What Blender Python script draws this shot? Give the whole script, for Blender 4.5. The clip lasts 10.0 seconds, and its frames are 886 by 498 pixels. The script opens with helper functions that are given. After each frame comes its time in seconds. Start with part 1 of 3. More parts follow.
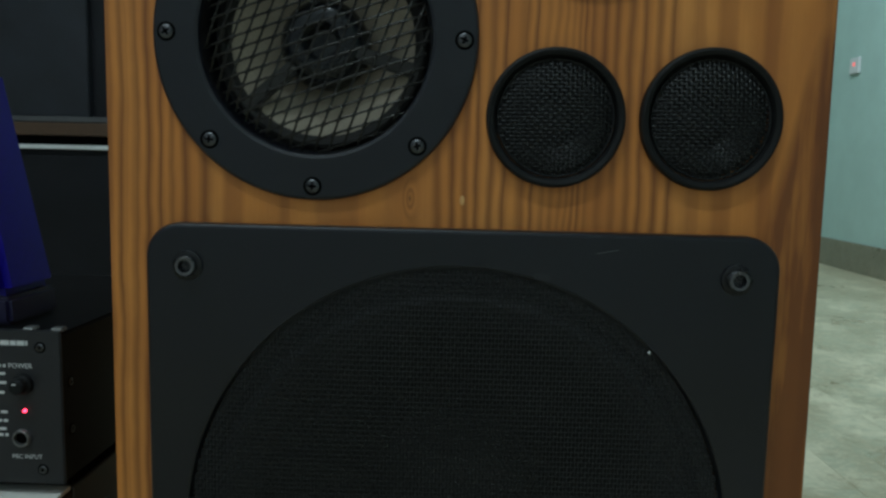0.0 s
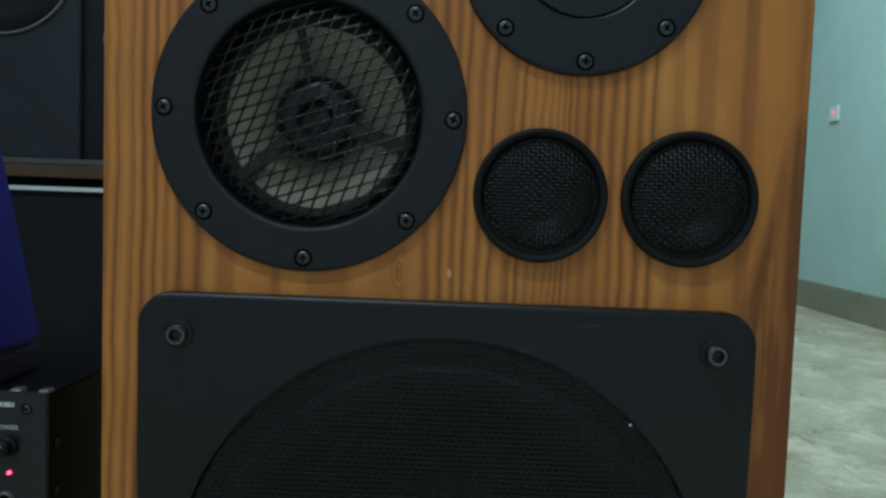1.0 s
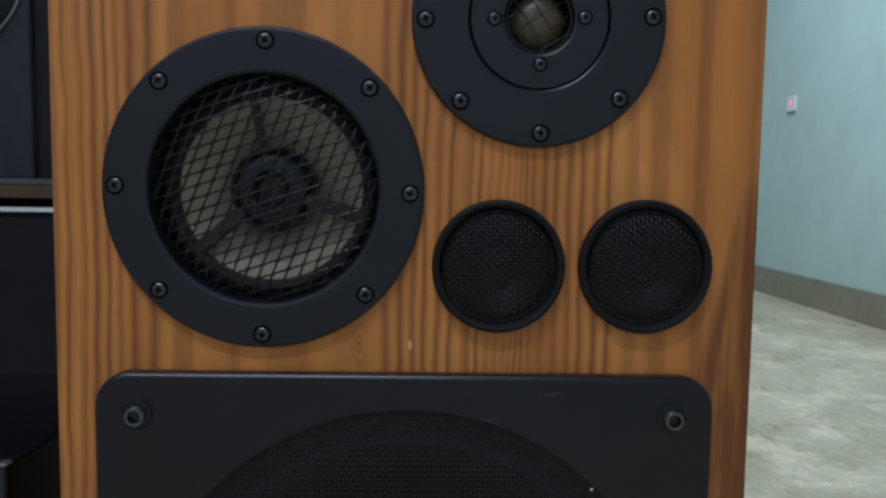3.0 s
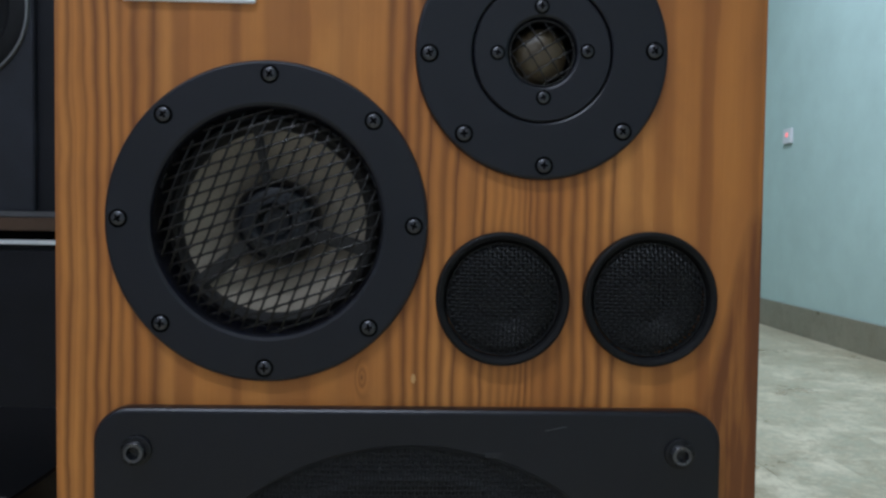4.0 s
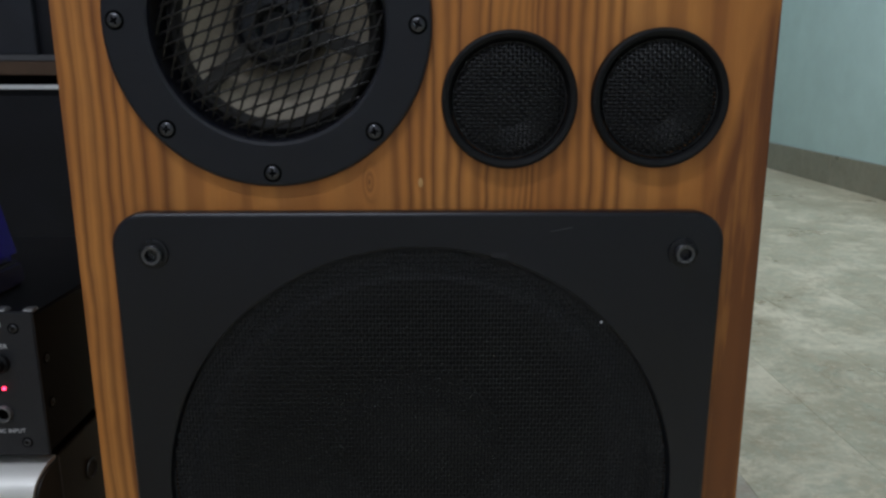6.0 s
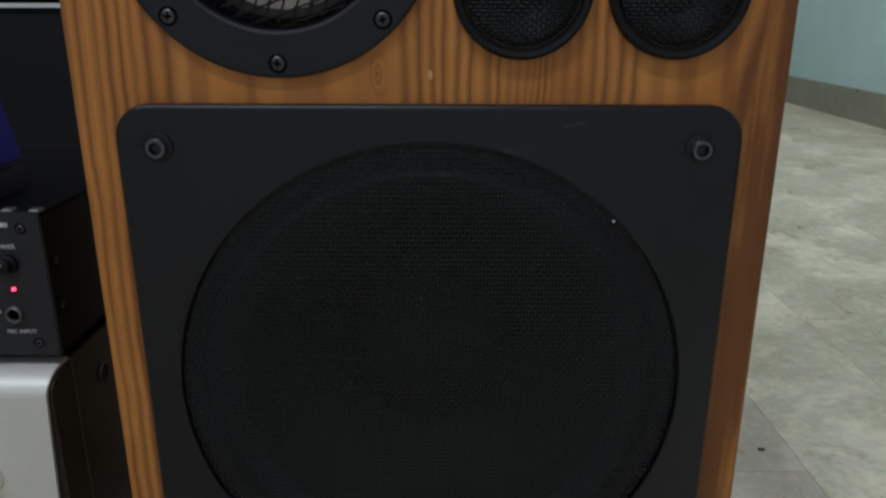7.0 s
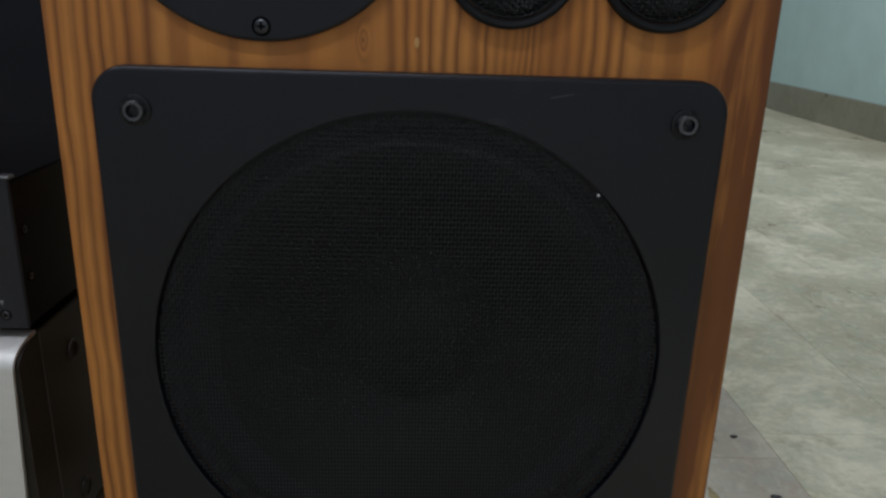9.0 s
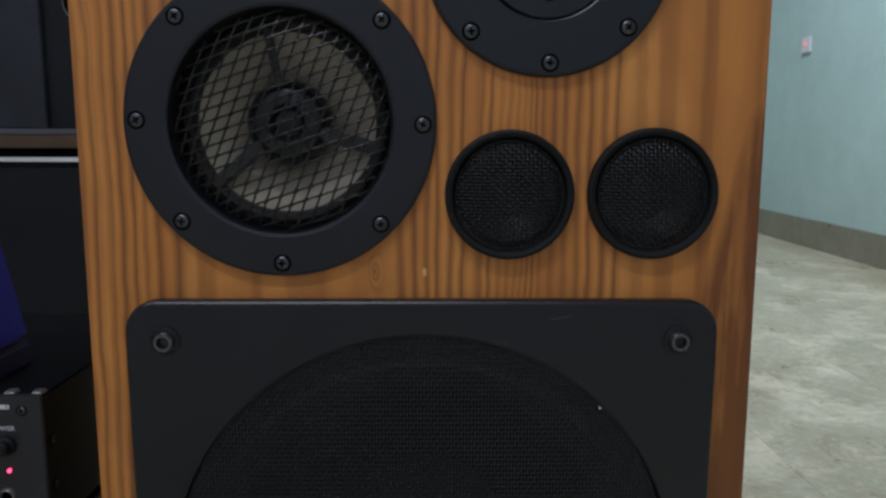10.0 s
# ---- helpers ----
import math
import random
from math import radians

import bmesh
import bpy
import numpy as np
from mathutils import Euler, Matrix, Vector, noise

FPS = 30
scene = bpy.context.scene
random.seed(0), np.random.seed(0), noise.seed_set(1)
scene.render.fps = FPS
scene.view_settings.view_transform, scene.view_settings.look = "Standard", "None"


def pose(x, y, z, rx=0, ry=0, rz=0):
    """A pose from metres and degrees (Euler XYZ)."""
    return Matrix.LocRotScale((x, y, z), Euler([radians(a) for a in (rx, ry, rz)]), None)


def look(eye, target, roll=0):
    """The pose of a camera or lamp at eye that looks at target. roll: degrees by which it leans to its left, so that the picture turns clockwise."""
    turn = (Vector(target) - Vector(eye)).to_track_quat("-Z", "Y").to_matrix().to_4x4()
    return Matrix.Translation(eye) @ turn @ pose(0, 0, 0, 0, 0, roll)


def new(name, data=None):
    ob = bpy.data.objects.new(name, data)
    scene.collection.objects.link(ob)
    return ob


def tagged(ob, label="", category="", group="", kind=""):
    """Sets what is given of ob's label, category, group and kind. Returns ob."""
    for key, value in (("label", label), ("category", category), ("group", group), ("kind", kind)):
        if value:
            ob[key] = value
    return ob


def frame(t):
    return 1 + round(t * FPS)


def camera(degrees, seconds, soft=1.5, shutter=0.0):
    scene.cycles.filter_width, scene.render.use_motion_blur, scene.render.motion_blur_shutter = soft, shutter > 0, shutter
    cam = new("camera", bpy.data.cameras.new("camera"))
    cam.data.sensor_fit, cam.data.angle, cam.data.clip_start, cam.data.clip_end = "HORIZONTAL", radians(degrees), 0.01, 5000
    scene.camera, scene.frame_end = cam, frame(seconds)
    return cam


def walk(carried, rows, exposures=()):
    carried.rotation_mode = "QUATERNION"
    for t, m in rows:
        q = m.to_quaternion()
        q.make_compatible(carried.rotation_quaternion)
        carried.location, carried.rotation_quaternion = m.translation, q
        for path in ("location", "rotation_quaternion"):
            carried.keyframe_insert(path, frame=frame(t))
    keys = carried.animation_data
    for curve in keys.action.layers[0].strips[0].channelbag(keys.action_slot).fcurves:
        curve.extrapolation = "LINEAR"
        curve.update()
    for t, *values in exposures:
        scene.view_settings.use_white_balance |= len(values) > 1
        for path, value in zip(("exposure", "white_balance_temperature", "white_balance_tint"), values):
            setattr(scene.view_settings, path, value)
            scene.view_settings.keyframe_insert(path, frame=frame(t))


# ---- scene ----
cam = camera(61.5, 10.0, soft=2.6)
PATH = [
    (0, (0.002, -0.427, 0.43), (-0.053, 1.56, 0.208), 1.3),
    (0.3, (-0.001, -0.429, 0.439), (-0.031, 1.561, 0.243), 2.1),
    (0.5, (0.001, -0.431, 0.441), (-0.043, 1.561, 0.259), 1.7),
    (0.8, (0.002, -0.433, 0.452), (-0.041, 1.561, 0.304), 1.7),
    (1, (0.001, -0.436, 0.453), (-0.02, 1.56, 0.324), 2.1),
    (1.2, (0.003, -0.439, 0.462), (-0.031, 1.555, 0.308), 0.7),
    (1.5, (0.006, -0.443, 0.469), (-0.018, 1.551, 0.318), 1.0),
    (1.8, (-0.001, -0.444, 0.483), (0.059, 1.551, 0.349), 1.7),
    (2, (0.001, -0.443, 0.487), (0.067, 1.55, 0.329), 0.7),
    (2.2, (0.003, -0.441, 0.493), (0.074, 1.55, 0.319), 0.9),
    (3.3, (0.005, -0.432, 0.504), (0.062, 1.561, 0.35), 1.1),
    (3.5, (0.005, -0.434, 0.503), (0.053, 1.561, 0.363), 1.2),
    (4, (0.002, -0.431, 0.504), (0.07, 1.566, 0.423), 0.9),
    (4.5, (0.002, -0.434, 0.505), (0.051, 1.564, 0.449), 0.9),
    (5, (0.007, -0.434, 0.498), (0.056, 1.558, 0.329), 0.7),
    (5.5, (0.009, -0.432, 0.484), (0.051, 1.544, 0.179), 0.6),
    (6, (0.007, -0.435, 0.473), (0.037, 1.512, 0.014), 0.0),
    (6.2, (0.008, -0.436, 0.466), (0.018, 1.503, -0.023), -0.1),
    (7.3, (0.007, -0.433, 0.439), (0.01, 1.456, -0.218), 0.2),
    (7.5, (0.006, -0.433, 0.433), (0.015, 1.445, -0.253), 0.2),
    (7.8, (0.008, -0.433, 0.426), (0.017, 1.413, -0.342), 0.5),
    (8, (0.004, -0.433, 0.418), (0.043, 1.407, -0.365), 0.8),
    (8.2, (0.002, -0.433, 0.417), (0.055, 1.42, -0.335), 1.3),
    (8.5, (-0.001, -0.435, 0.416), (0.087, 1.42, -0.327), 2.2),
    (8.7, (0.0, -0.435, 0.417), (0.088, 1.434, -0.291), 2.3),
    (9, (0.001, -0.433, 0.43), (0.079, 1.467, -0.188), 1.8),
    (9.5, (0.002, -0.438, 0.459), (0.057, 1.509, 0.004), 0.8),
    (9.7, (0.005, -0.442, 0.472), (0.004, 1.519, 0.079), -0.2),
    (10, (0.003, -0.448, 0.492), (0.042, 1.53, 0.196), 0.2),
]
EXPOSURES = [(0.0, -0.44, 5600, -13), (0.5, -0.38, 5300, -12), (1.0, -0.25, 5300, -12), (1.5, -0.18, 5350, -2), (2.0, -0.10, 5550, 6), (3.5, -0.14, 5500, 8),
             (4.5, -0.06, 5500, 8), (5.0, -0.16, 5550, 8), (5.5, -0.20, 5600, 9), (6.0, -0.36, 5800, 9), (7.5, -0.38, 5850, 8), (8.0, -0.34, 6200, 9),
             (8.5, -0.30, 6250, 9), (9.0, -0.40, 5900, 10), (9.5, -0.30, 5750, 11), (10.0, -0.20, 5700, 10)]
walk(cam, [(t, look(eye, target, roll)) for t, eye, target, roll in PATH], EXPOSURES)

# ---------------------------------------------------------------- light
world = bpy.data.worlds.new("world")
scene.world = world
world.use_nodes = True
world.node_tree.nodes["Background"].inputs[0].default_value = (0.55, 0.62, 0.7, 1)
world.node_tree.nodes["Background"].inputs[1].default_value = 0.02

# assumed ceiling tube lamps, out of view: x, y, z of the tube, watts, turn about z
# second one added to brighten wall and floor, third for the amplifier's highlight
LAMPS = [(-0.55, -0.88, 2.684, 26.5, 0), (0.72, 1.9, 2.684, 54.0, 0), (-1.80, -0.40, 2.684, 5.0, 90)]
for lx, ly, lz, watts, turn in LAMPS:
    lamp = bpy.data.lights.new("assumed_tube_light", "AREA")
    lamp.shape, lamp.size, lamp.size_y = "RECTANGLE", 1.2, 0.10
    lamp.energy, lamp.color = watts, (0.95, 0.943, 1.0)
    lo = new("assumed_tube_light", lamp)
    lo.matrix_world = pose(lx, ly, lz - 0.02, 0, 0, turn)


# ---------------------------------------------------------------- materials
class Net:
    """A small builder for node materials."""

    def __init__(self, name):
        self.mat = bpy.data.materials.new(name)
        self.mat.use_nodes = True
        self.tree = self.mat.node_tree
        self.bsdf = self.tree.nodes["Principled BSDF"]

    def put(self, value, socket):
        if isinstance(value, bpy.types.NodeSocket):
            self.tree.links.new(value, socket)
        else:
            socket.default_value = value

    def node(self, kind, out=0, props=None, **ins):
        n = self.tree.nodes.new(kind)
        for k, v in (props or {}).items():
            setattr(n, k, v)
        for k, v in ins.items():
            self.put(v, n.inputs[int(k[1:])] if k[0] == "i" and k[1:].isdigit() else n.inputs[k])
        return n.outputs[out]

    def math(self, op, a, b=0.0, c=0.0):
        return self.node("ShaderNodeMath", props={"operation": op}, i0=a, i1=b, i2=c)

    def coords(self):
        return self.node("ShaderNodeTexCoord", out=3)

    def xyz(self, vec):
        n = self.tree.nodes.new("ShaderNodeSeparateXYZ")
        self.put(vec, n.inputs[0])
        return n.outputs[0], n.outputs[1], n.outputs[2]

    def vec(self, x, y, z):
        return self.node("ShaderNodeCombineXYZ", i0=x, i1=y, i2=z)

    def noise(self, vec, scale, detail=3.0, rough=0.5):
        return self.node("ShaderNodeTexNoise", Vector=vec, Scale=scale, Detail=detail, Roughness=rough)

    def ramp(self, fac, *stops):
        n = self.tree.nodes.new("ShaderNodeValToRGB")
        el = n.color_ramp.elements
        while len(el) < len(stops):
            el.new(0.5)
        for e, (p, c) in zip(el, stops):
            e.position = p
            e.color = (*c, 1) if len(c) == 3 else c
        self.put(fac, n.inputs[0])
        return n.outputs[0]

    def mix(self, fac, a, b, blend="MIX"):
        n = self.tree.nodes.new("ShaderNodeMix")
        n.data_type, n.blend_type = "RGBA", blend
        self.put(fac, n.inputs[0])
        self.put(a if isinstance(a, bpy.types.NodeSocket) else (*a, 1), n.inputs[6])
        self.put(b if isinstance(b, bpy.types.NodeSocket) else (*b, 1), n.inputs[7])
        return n.outputs[2]

    def bump(self, height, strength=0.3, distance=0.001):
        out = self.node("ShaderNodeBump", Height=height, Strength=strength, Distance=distance)
        self.tree.links.new(out, self.bsdf.inputs["Normal"])

    def done(self, color, rough=0.5, metal=0.0, coat=0.0):
        self.put(color if isinstance(color, bpy.types.NodeSocket) else (*color, 1), self.bsdf.inputs["Base Color"])
        self.put(rough, self.bsdf.inputs["Roughness"])
        self.put(metal, self.bsdf.inputs["Metallic"])
        self.put(coat, self.bsdf.inputs["Coat Weight"])
        self.bsdf.inputs["Coat Roughness"].default_value = 0.35
        return self.mat


def plain(name, color, rough=0.5, metal=0.0, grain=60.0, vary=0.35, bump=0.15, rvary=0.15):
    """A surface of one material with mottling at two scales, uneven gloss and fine relief."""
    n = Net(name)
    co = n.coords()
    big = n.noise(co, grain * 0.12, 4.0, 0.6)
    fine = n.noise(co, grain * 6, 2.0, 0.6)
    f = n.math("ADD", n.math("MULTIPLY", big, 0.7), n.math("MULTIPLY", fine, 0.3))
    lo = tuple(c * (1 - vary) for c in color)
    hi = tuple(min(1.0, c * (1 + vary)) for c in color)
    col = n.ramp(f, (0.3, lo), (0.7, hi))
    r = n.math("ADD", rough - rvary / 2, n.math("MULTIPLY", big, rvary))
    if bump:
        n.bump(fine, bump, 0.0004)
    return n.done(col, r, metal)


# growth lines across the front board, in millimetres from its middle
GROWTH = [-204.5, -197.2, -189.6, -181.6, -174.0, -168.0, -159.4, -147.5, -130.3, -100.8, -62.0, -38.1, -22.2, -11.6, -2.3, 5.0, 11.9, 19.9, 27.5, 36.5,
          42.1, 47.4, 52.4, 56.7, 60.0, 63.3, 66.6, 70.6, 78.6, 85.2, 92.8, 99.8, 108.4, 116.7, 128.3, 147.5, 172.7, 202.2]
# broad dark bands between them: from, to, depth of tone
BANDS = [(-138.2, -126.9, 0.8), (-104.1, -98.8, 0.9), (-85.2, -59.3, 0.75), (-42.8, -32.2, 0.45), (125.6, 132.9, 0.7), (140.2, 151.5, 0.8), (167.4, 176.0, 0.95)]


def wood_material():
    """Oiled pine veneer: upright growth lines, sharp on one flank, with a small eye-shaped knot."""
    n = Net("pine_veneer")
    x, y, z = n.xyz(n.coords())
    x = n.math("ADD", x, n.math("MULTIPLY", y, 0.8))
    slow = n.noise(n.vec(n.math("MULTIPLY", x, 9.0), 3.1, n.math("MULTIPLY", z, 3.2)), 1.0, 2.0)
    wob = n.noise(n.vec(n.math("MULTIPLY", x, 45.0), 7.7, n.math("MULTIPLY", z, 22.0)), 1.0, 2.0)
    u = n.math("ADD", x, n.math("MULTIPLY", n.math("SUBTRACT", slow, 0.5), 0.012))
    u = n.math("ADD", u, n.math("MULTIPLY", n.math("SUBTRACT", wob, 0.5), 0.0050))
    # knot
    dx = n.math("SUBTRACT", n.node("ShaderNodeSeparateXYZ", i0=n.coords()), -0.0295)
    dz = n.math("MULTIPLY", n.math("SUBTRACT", z, 0.411), 0.38)
    d = n.math("SQRT", n.math("ADD", n.math("MULTIPLY", dx, dx), n.math("MULTIPLY", dz, dz)))
    near = n.math("EXPONENT", n.math("MULTIPLY", n.math("MULTIPLY", d, d), -110000.0))
    # rings counted from one edge of the board to the other
    tree = n.tree.nodes.new("ShaderNodeFloatCurve")
    curve = tree.mapping.curves[0]
    lo, hi, count = GROWTH[0] / 1000, GROWTH[-1] / 1000, len(GROWTH) - 1
    for k, g in enumerate(GROWTH[1:-1], 1):
        curve.points.new((g / 1000 - lo) / (hi - lo), k / count)
    for p in curve.points:
        p.handle_type = "VECTOR"
    tree.mapping.update()
    n.put(n.math("DIVIDE", n.math("SUBTRACT", u, lo), hi - lo), tree.inputs["Value"])
    ph = n.math("MULTIPLY", tree.outputs[0], float(count))
    # the sides of the case carry on at an even spacing
    beyond = n.math("MULTIPLY", n.math("MAXIMUM", n.math("SUBTRACT", u, hi), 0.0), 70.0)
    ph = n.math("ADD", n.math("ADD", ph, beyond), n.math("MULTIPLY", near, 1.9))
    ph = n.math("ADD", ph, 0.10)
    line = n.math("FRACT", ph)
    ring = n.node("ShaderNodeTexWhiteNoise", props={"noise_dimensions": "1D"}, W=n.math("FLOOR", ph))
    tone_of_ring = n.node("ShaderNodeTexWhiteNoise", props={"noise_dimensions": "1D"}, W=n.math("ADD", n.math("FLOOR", ph), 17.3))
    streng = n.noise(n.vec(n.math("MULTIPLY", x, 26.0), 1.3, n.math("MULTIPLY", z, 5.0)), 1.0, 3.0)
    streng = n.ramp(n.math("MULTIPLY_ADD", ring, 0.30, n.math("MULTIPLY", streng, 0.75)), (0.28, (0.34, 0.34, 0.34)), (0.56, (1, 1, 1)))
    late = n.ramp(line, (0.0, (0.9, 0.9, 0.9)), (0.15, (0.55, 0.55, 0.55)), (0.33, (0.06, 0.06, 0.06)), (0.54, (0.0, 0.0, 0.0)), (0.74, (0.60, 0.60, 0.60)), (0.88, (1.0, 1.0, 1.0)))
    minor = n.ramp(n.math("FRACT", n.math("MULTIPLY_ADD", ph, 2.0, 0.35)), (0.0, (0.5, 0.5, 0.5)), (0.2, (0, 0, 0)), (0.7, (0, 0, 0)), (0.95, (1, 1, 1)))
    late = n.math("MAXIMUM", n.math("MULTIPLY", late, streng), n.math("MULTIPLY", minor, n.math("MULTIPLY", tone_of_ring, 0.32)))
    # close lines stand in two groups, with broad bands between and beside them
    across = n.math("DIVIDE", n.math("SUBTRACT", u, lo), hi - lo)
    place = lambda g: (g / 1000 - lo) / (hi - lo)
    close = n.ramp(across, (place(-148), (1, 1, 1)), (place(-138), (0.12, 0.12, 0.12)), (place(-22), (0.12, 0.12, 0.12)), (place(-14), (1, 1, 1)),
                   (place(116), (1, 1, 1)), (place(124), (0.12, 0.12, 0.12)), (place(196), (0.12, 0.12, 0.12)), (1.0, (0.8, 0.8, 0.8)))
    stops = []
    for a, b, w in BANDS:
        stops += [(place(a - 2.0), (0, 0, 0)), (place(a + 1.5), (w, w, w)), (place(b - 1.0), (w * 0.85, w * 0.85, w * 0.85)), (place(b + 1.0), (0, 0, 0))]
    broad = n.math("MULTIPLY", n.ramp(across, *stops), n.math("MULTIPLY_ADD", streng, 0.5, 0.35))
    round_knot = n.math("EXPONENT", n.math("MULTIPLY", n.math("MULTIPLY", d, d), -38000.0))
    late = n.math("MULTIPLY", late, n.math("MAXIMUM", close, round_knot))
    fib = n.noise(n.vec(n.math("MULTIPLY", x, 700.0), n.math("MULTIPLY", y, 200.0), n.math("MULTIPLY", z, 14.0)), 1.0, 3.0, 0.65)
    tone = n.noise(n.vec(n.math("MULTIPLY", x, 20.0), 5.0, n.math("MULTIPLY", z, 2.4)), 1.0, 3.0)
    blot = n.noise(n.vec(n.math("MULTIPLY", x, 30.0), 2.2, n.math("MULTIPLY", z, 16.0)), 1.0, 4.0, 0.6)
    early = n.ramp(tone, (0.30, (0.45, 0.158, 0.028)), (0.48, (0.61, 0.237, 0.043)), (0.66, (0.72, 0.308, 0.066)))
    early = n.mix(n.ramp(blot, (0.42, (0, 0, 0)), (0.70, (0.45, 0.45, 0.45))), early, (0.40, 0.150, 0.032))
    col = n.mix(n.math("MULTIPLY", broad, 0.75), early, (0.235, 0.072, 0.014))
    col = n.mix(n.math("MULTIPLY", late, 0.76), col, (0.140, 0.040, 0.007))
    col = n.mix(n.math("MULTIPLY", fib, 0.28), col, (0.30, 0.105, 0.024))
    # dark heartwood band along one edge, ending raggedly
    step = n.noise(n.vec(n.math("MULTIPLY", x, 60.0), 2.0, n.math("MULTIPLY", z, 5.0)), 1.0, 4.0, 0.6)
    edge = n.math("SUBTRACT", x, n.math("MULTIPLY", n.math("MAXIMUM", n.math("SUBTRACT", z, 0.50), -0.10), 0.20))
    edge = n.math("ADD", edge, n.math("MULTIPLY", n.math("SUBTRACT", wob, 0.5), 0.010))
    band = n.ramp(edge, (0.1940, (0, 0, 0)), (0.1965, (1, 1, 1)))
    band = n.math("MULTIPLY", band, n.ramp(step, (0.36, (0.25, 0.25, 0.25)), (0.50, (1, 1, 1))))
    low = n.math("ADD", z, n.math("MULTIPLY", n.math("SUBTRACT", step, 0.5), 0.05))
    band = n.math("MULTIPLY", band, n.ramp(low, (0.500, (1, 1, 1)), (0.510, (0.06, 0.06, 0.06))))
    col = n.mix(n.math("MULTIPLY", band, 0.85), col, (0.135, 0.038, 0.009))
    core = n.math("EXPONENT", n.math("MULTIPLY", n.math("MULTIPLY", d, d), -1500000.0))
    col = n.mix(n.math("MULTIPLY", core, 0.8), col, (0.12, 0.045, 0.012))
    n.bump(n.math("ADD", n.math("MULTIPLY", fib, 0.6), late), 0.14, 0.0004)
    n.bsdf.inputs["Specular IOR Level"].default_value = 0.35
    return n.done(col, n.math("MULTIPLY_ADD", fib, 0.25, 0.38), 0.0, 0.22)


def marble_material(name, tones):
    n = Net(name)
    place = n.node("ShaderNodeObjectInfo", out=0)
    co = n.node("ShaderNodeVectorMath", props={"operation": "ADD"}, i0=n.coords(), i1=place)
    rnd = n.node("ShaderNodeObjectInfo", out=5)
    x, y, z = n.xyz(co)
    p = n.vec(n.math("ADD", x, n.math("MULTIPLY", rnd, 0.03)), n.math("ADD", y, n.math("MULTIPLY", rnd, 0.04)), n.math("MULTIPLY_ADD", rnd, 0.10, z))
    warp = n.node("ShaderNodeTexNoise", out=1, Vector=p, Scale=5.0, Detail=3.0)
    q = n.node("ShaderNodeVectorMath", props={"operation": "MULTIPLY_ADD"}, i0=warp, i1=(0.10, 0.10, 0.10), i2=p)
    cloud = n.noise(q, 3.6, 6.0, 0.60)
    veins = n.node("ShaderNodeTexNoise", Vector=q, Scale=13.0, Detail=8.0, Roughness=0.68)
    col = n.ramp(cloud, (0.30, tones[0]), (0.46, tones[1]), (0.58, tones[2]), (0.74, tones[3]))
    vein = n.ramp(n.math("ABSOLUTE", n.math("SUBTRACT", veins, 0.5)), (0.0, (1, 1, 1)), (0.035, (0, 0, 0)))
    col = n.mix(n.math("MULTIPLY", vein, 0.30), col, tones[4])
    blot = n.noise(p, 26.0, 8.0, 0.78)
    col = n.mix(n.ramp(blot, (0.47, (0, 0, 0)), (0.60, (0.8, 0.8, 0.8))), col, tones[5])
    grainy = n.node("ShaderNodeTexNoise", Vector=q, Scale=75.0, Detail=5.0, Roughness=0.75)
    col = n.mix(n.ramp(grainy, (0.50, (0, 0, 0)), (0.62, (0.38, 0.38, 0.38))), col, tones[3])
    col = n.mix(n.ramp(grainy, (0.38, (0.38, 0.38, 0.38)), (0.48, (0, 0, 0))), col, tones[5])
    pale = n.ramp(n.noise(q, 7.0, 9.0, 0.72), (0.50, (0, 0, 0)), (0.64, (0.8, 0.8, 0.8)))
    col = n.mix(pale, col, tones[3])
    dark = n.ramp(n.noise(q, 17.0, 8.0, 0.76), (0.36, (0.6, 0.6, 0.6)), (0.47, (0, 0, 0)))
    col = n.mix(dark, col, tones[0])
    col = n.mix(0.05, col, n.ramp(rnd, (0.0, tones[0]), (0.5, tones[2]), (1.0, tones[3])))
    n.bump(n.noise(co, 30.0, 3.0), 0.08, 0.002)
    return n.done(col, n.math("MULTIPLY_ADD", cloud, 0.3, 0.16), 0.0)


def wall_material(name, color):
    n = Net(name)
    co = n.coords()
    big = n.noise(co, 1.4, 5.0, 0.6)
    fine = n.noise(co, 180.0, 3.0, 0.6)
    smear = n.noise(co, 9.0, 4.0, 0.65)
    col = n.ramp(n.math("ADD", n.math("MULTIPLY", big, 0.6), n.math("MULTIPLY", smear, 0.4)),
                 (0.3, tuple(c * 0.86 for c in color)), (0.7, tuple(min(1, c * 1.07) for c in color)))
    n.bump(n.math("ADD", fine, n.math("MULTIPLY", smear, 2.0)), 0.12, 0.002)
    return n.done(col, 0.55)


WOOD = wood_material()
BLACK = plain("black_driver_plate", (0.0027, 0.0033, 0.0076), 0.34, 0.0, 70, 0.3, 0.10)
BLACK.node_tree.nodes["Principled BSDF"].inputs["Specular IOR Level"].default_value = 0.52
RUBBER = plain("black_rubber", (0.0062, 0.0062, 0.0066), 0.6, 0.0, 60, 0.3, 0.2)
RUBBER.node_tree.nodes["Principled BSDF"].inputs["Specular IOR Level"].default_value = 0.25
MESH_SMALL = plain("glossy_black_wire", (0.0055, 0.0055, 0.0060), 0.42, 0.0, 60, 0.6, 0.0)
MESH_SMALL.node_tree.nodes["Principled BSDF"].inputs["Specular IOR Level"].default_value = 0.25
# shade of recesses, gaps and holes, put into a near-black colour without gloss
RECESS_SHADE = plain("painted_recess_shade", (0.0012, 0.0012, 0.0012), 0.8, 0.0, 60, 0.3, 0.0)
RECESS_SHADE.node_tree.nodes["Principled BSDF"].inputs["Specular IOR Level"].default_value = 0.05
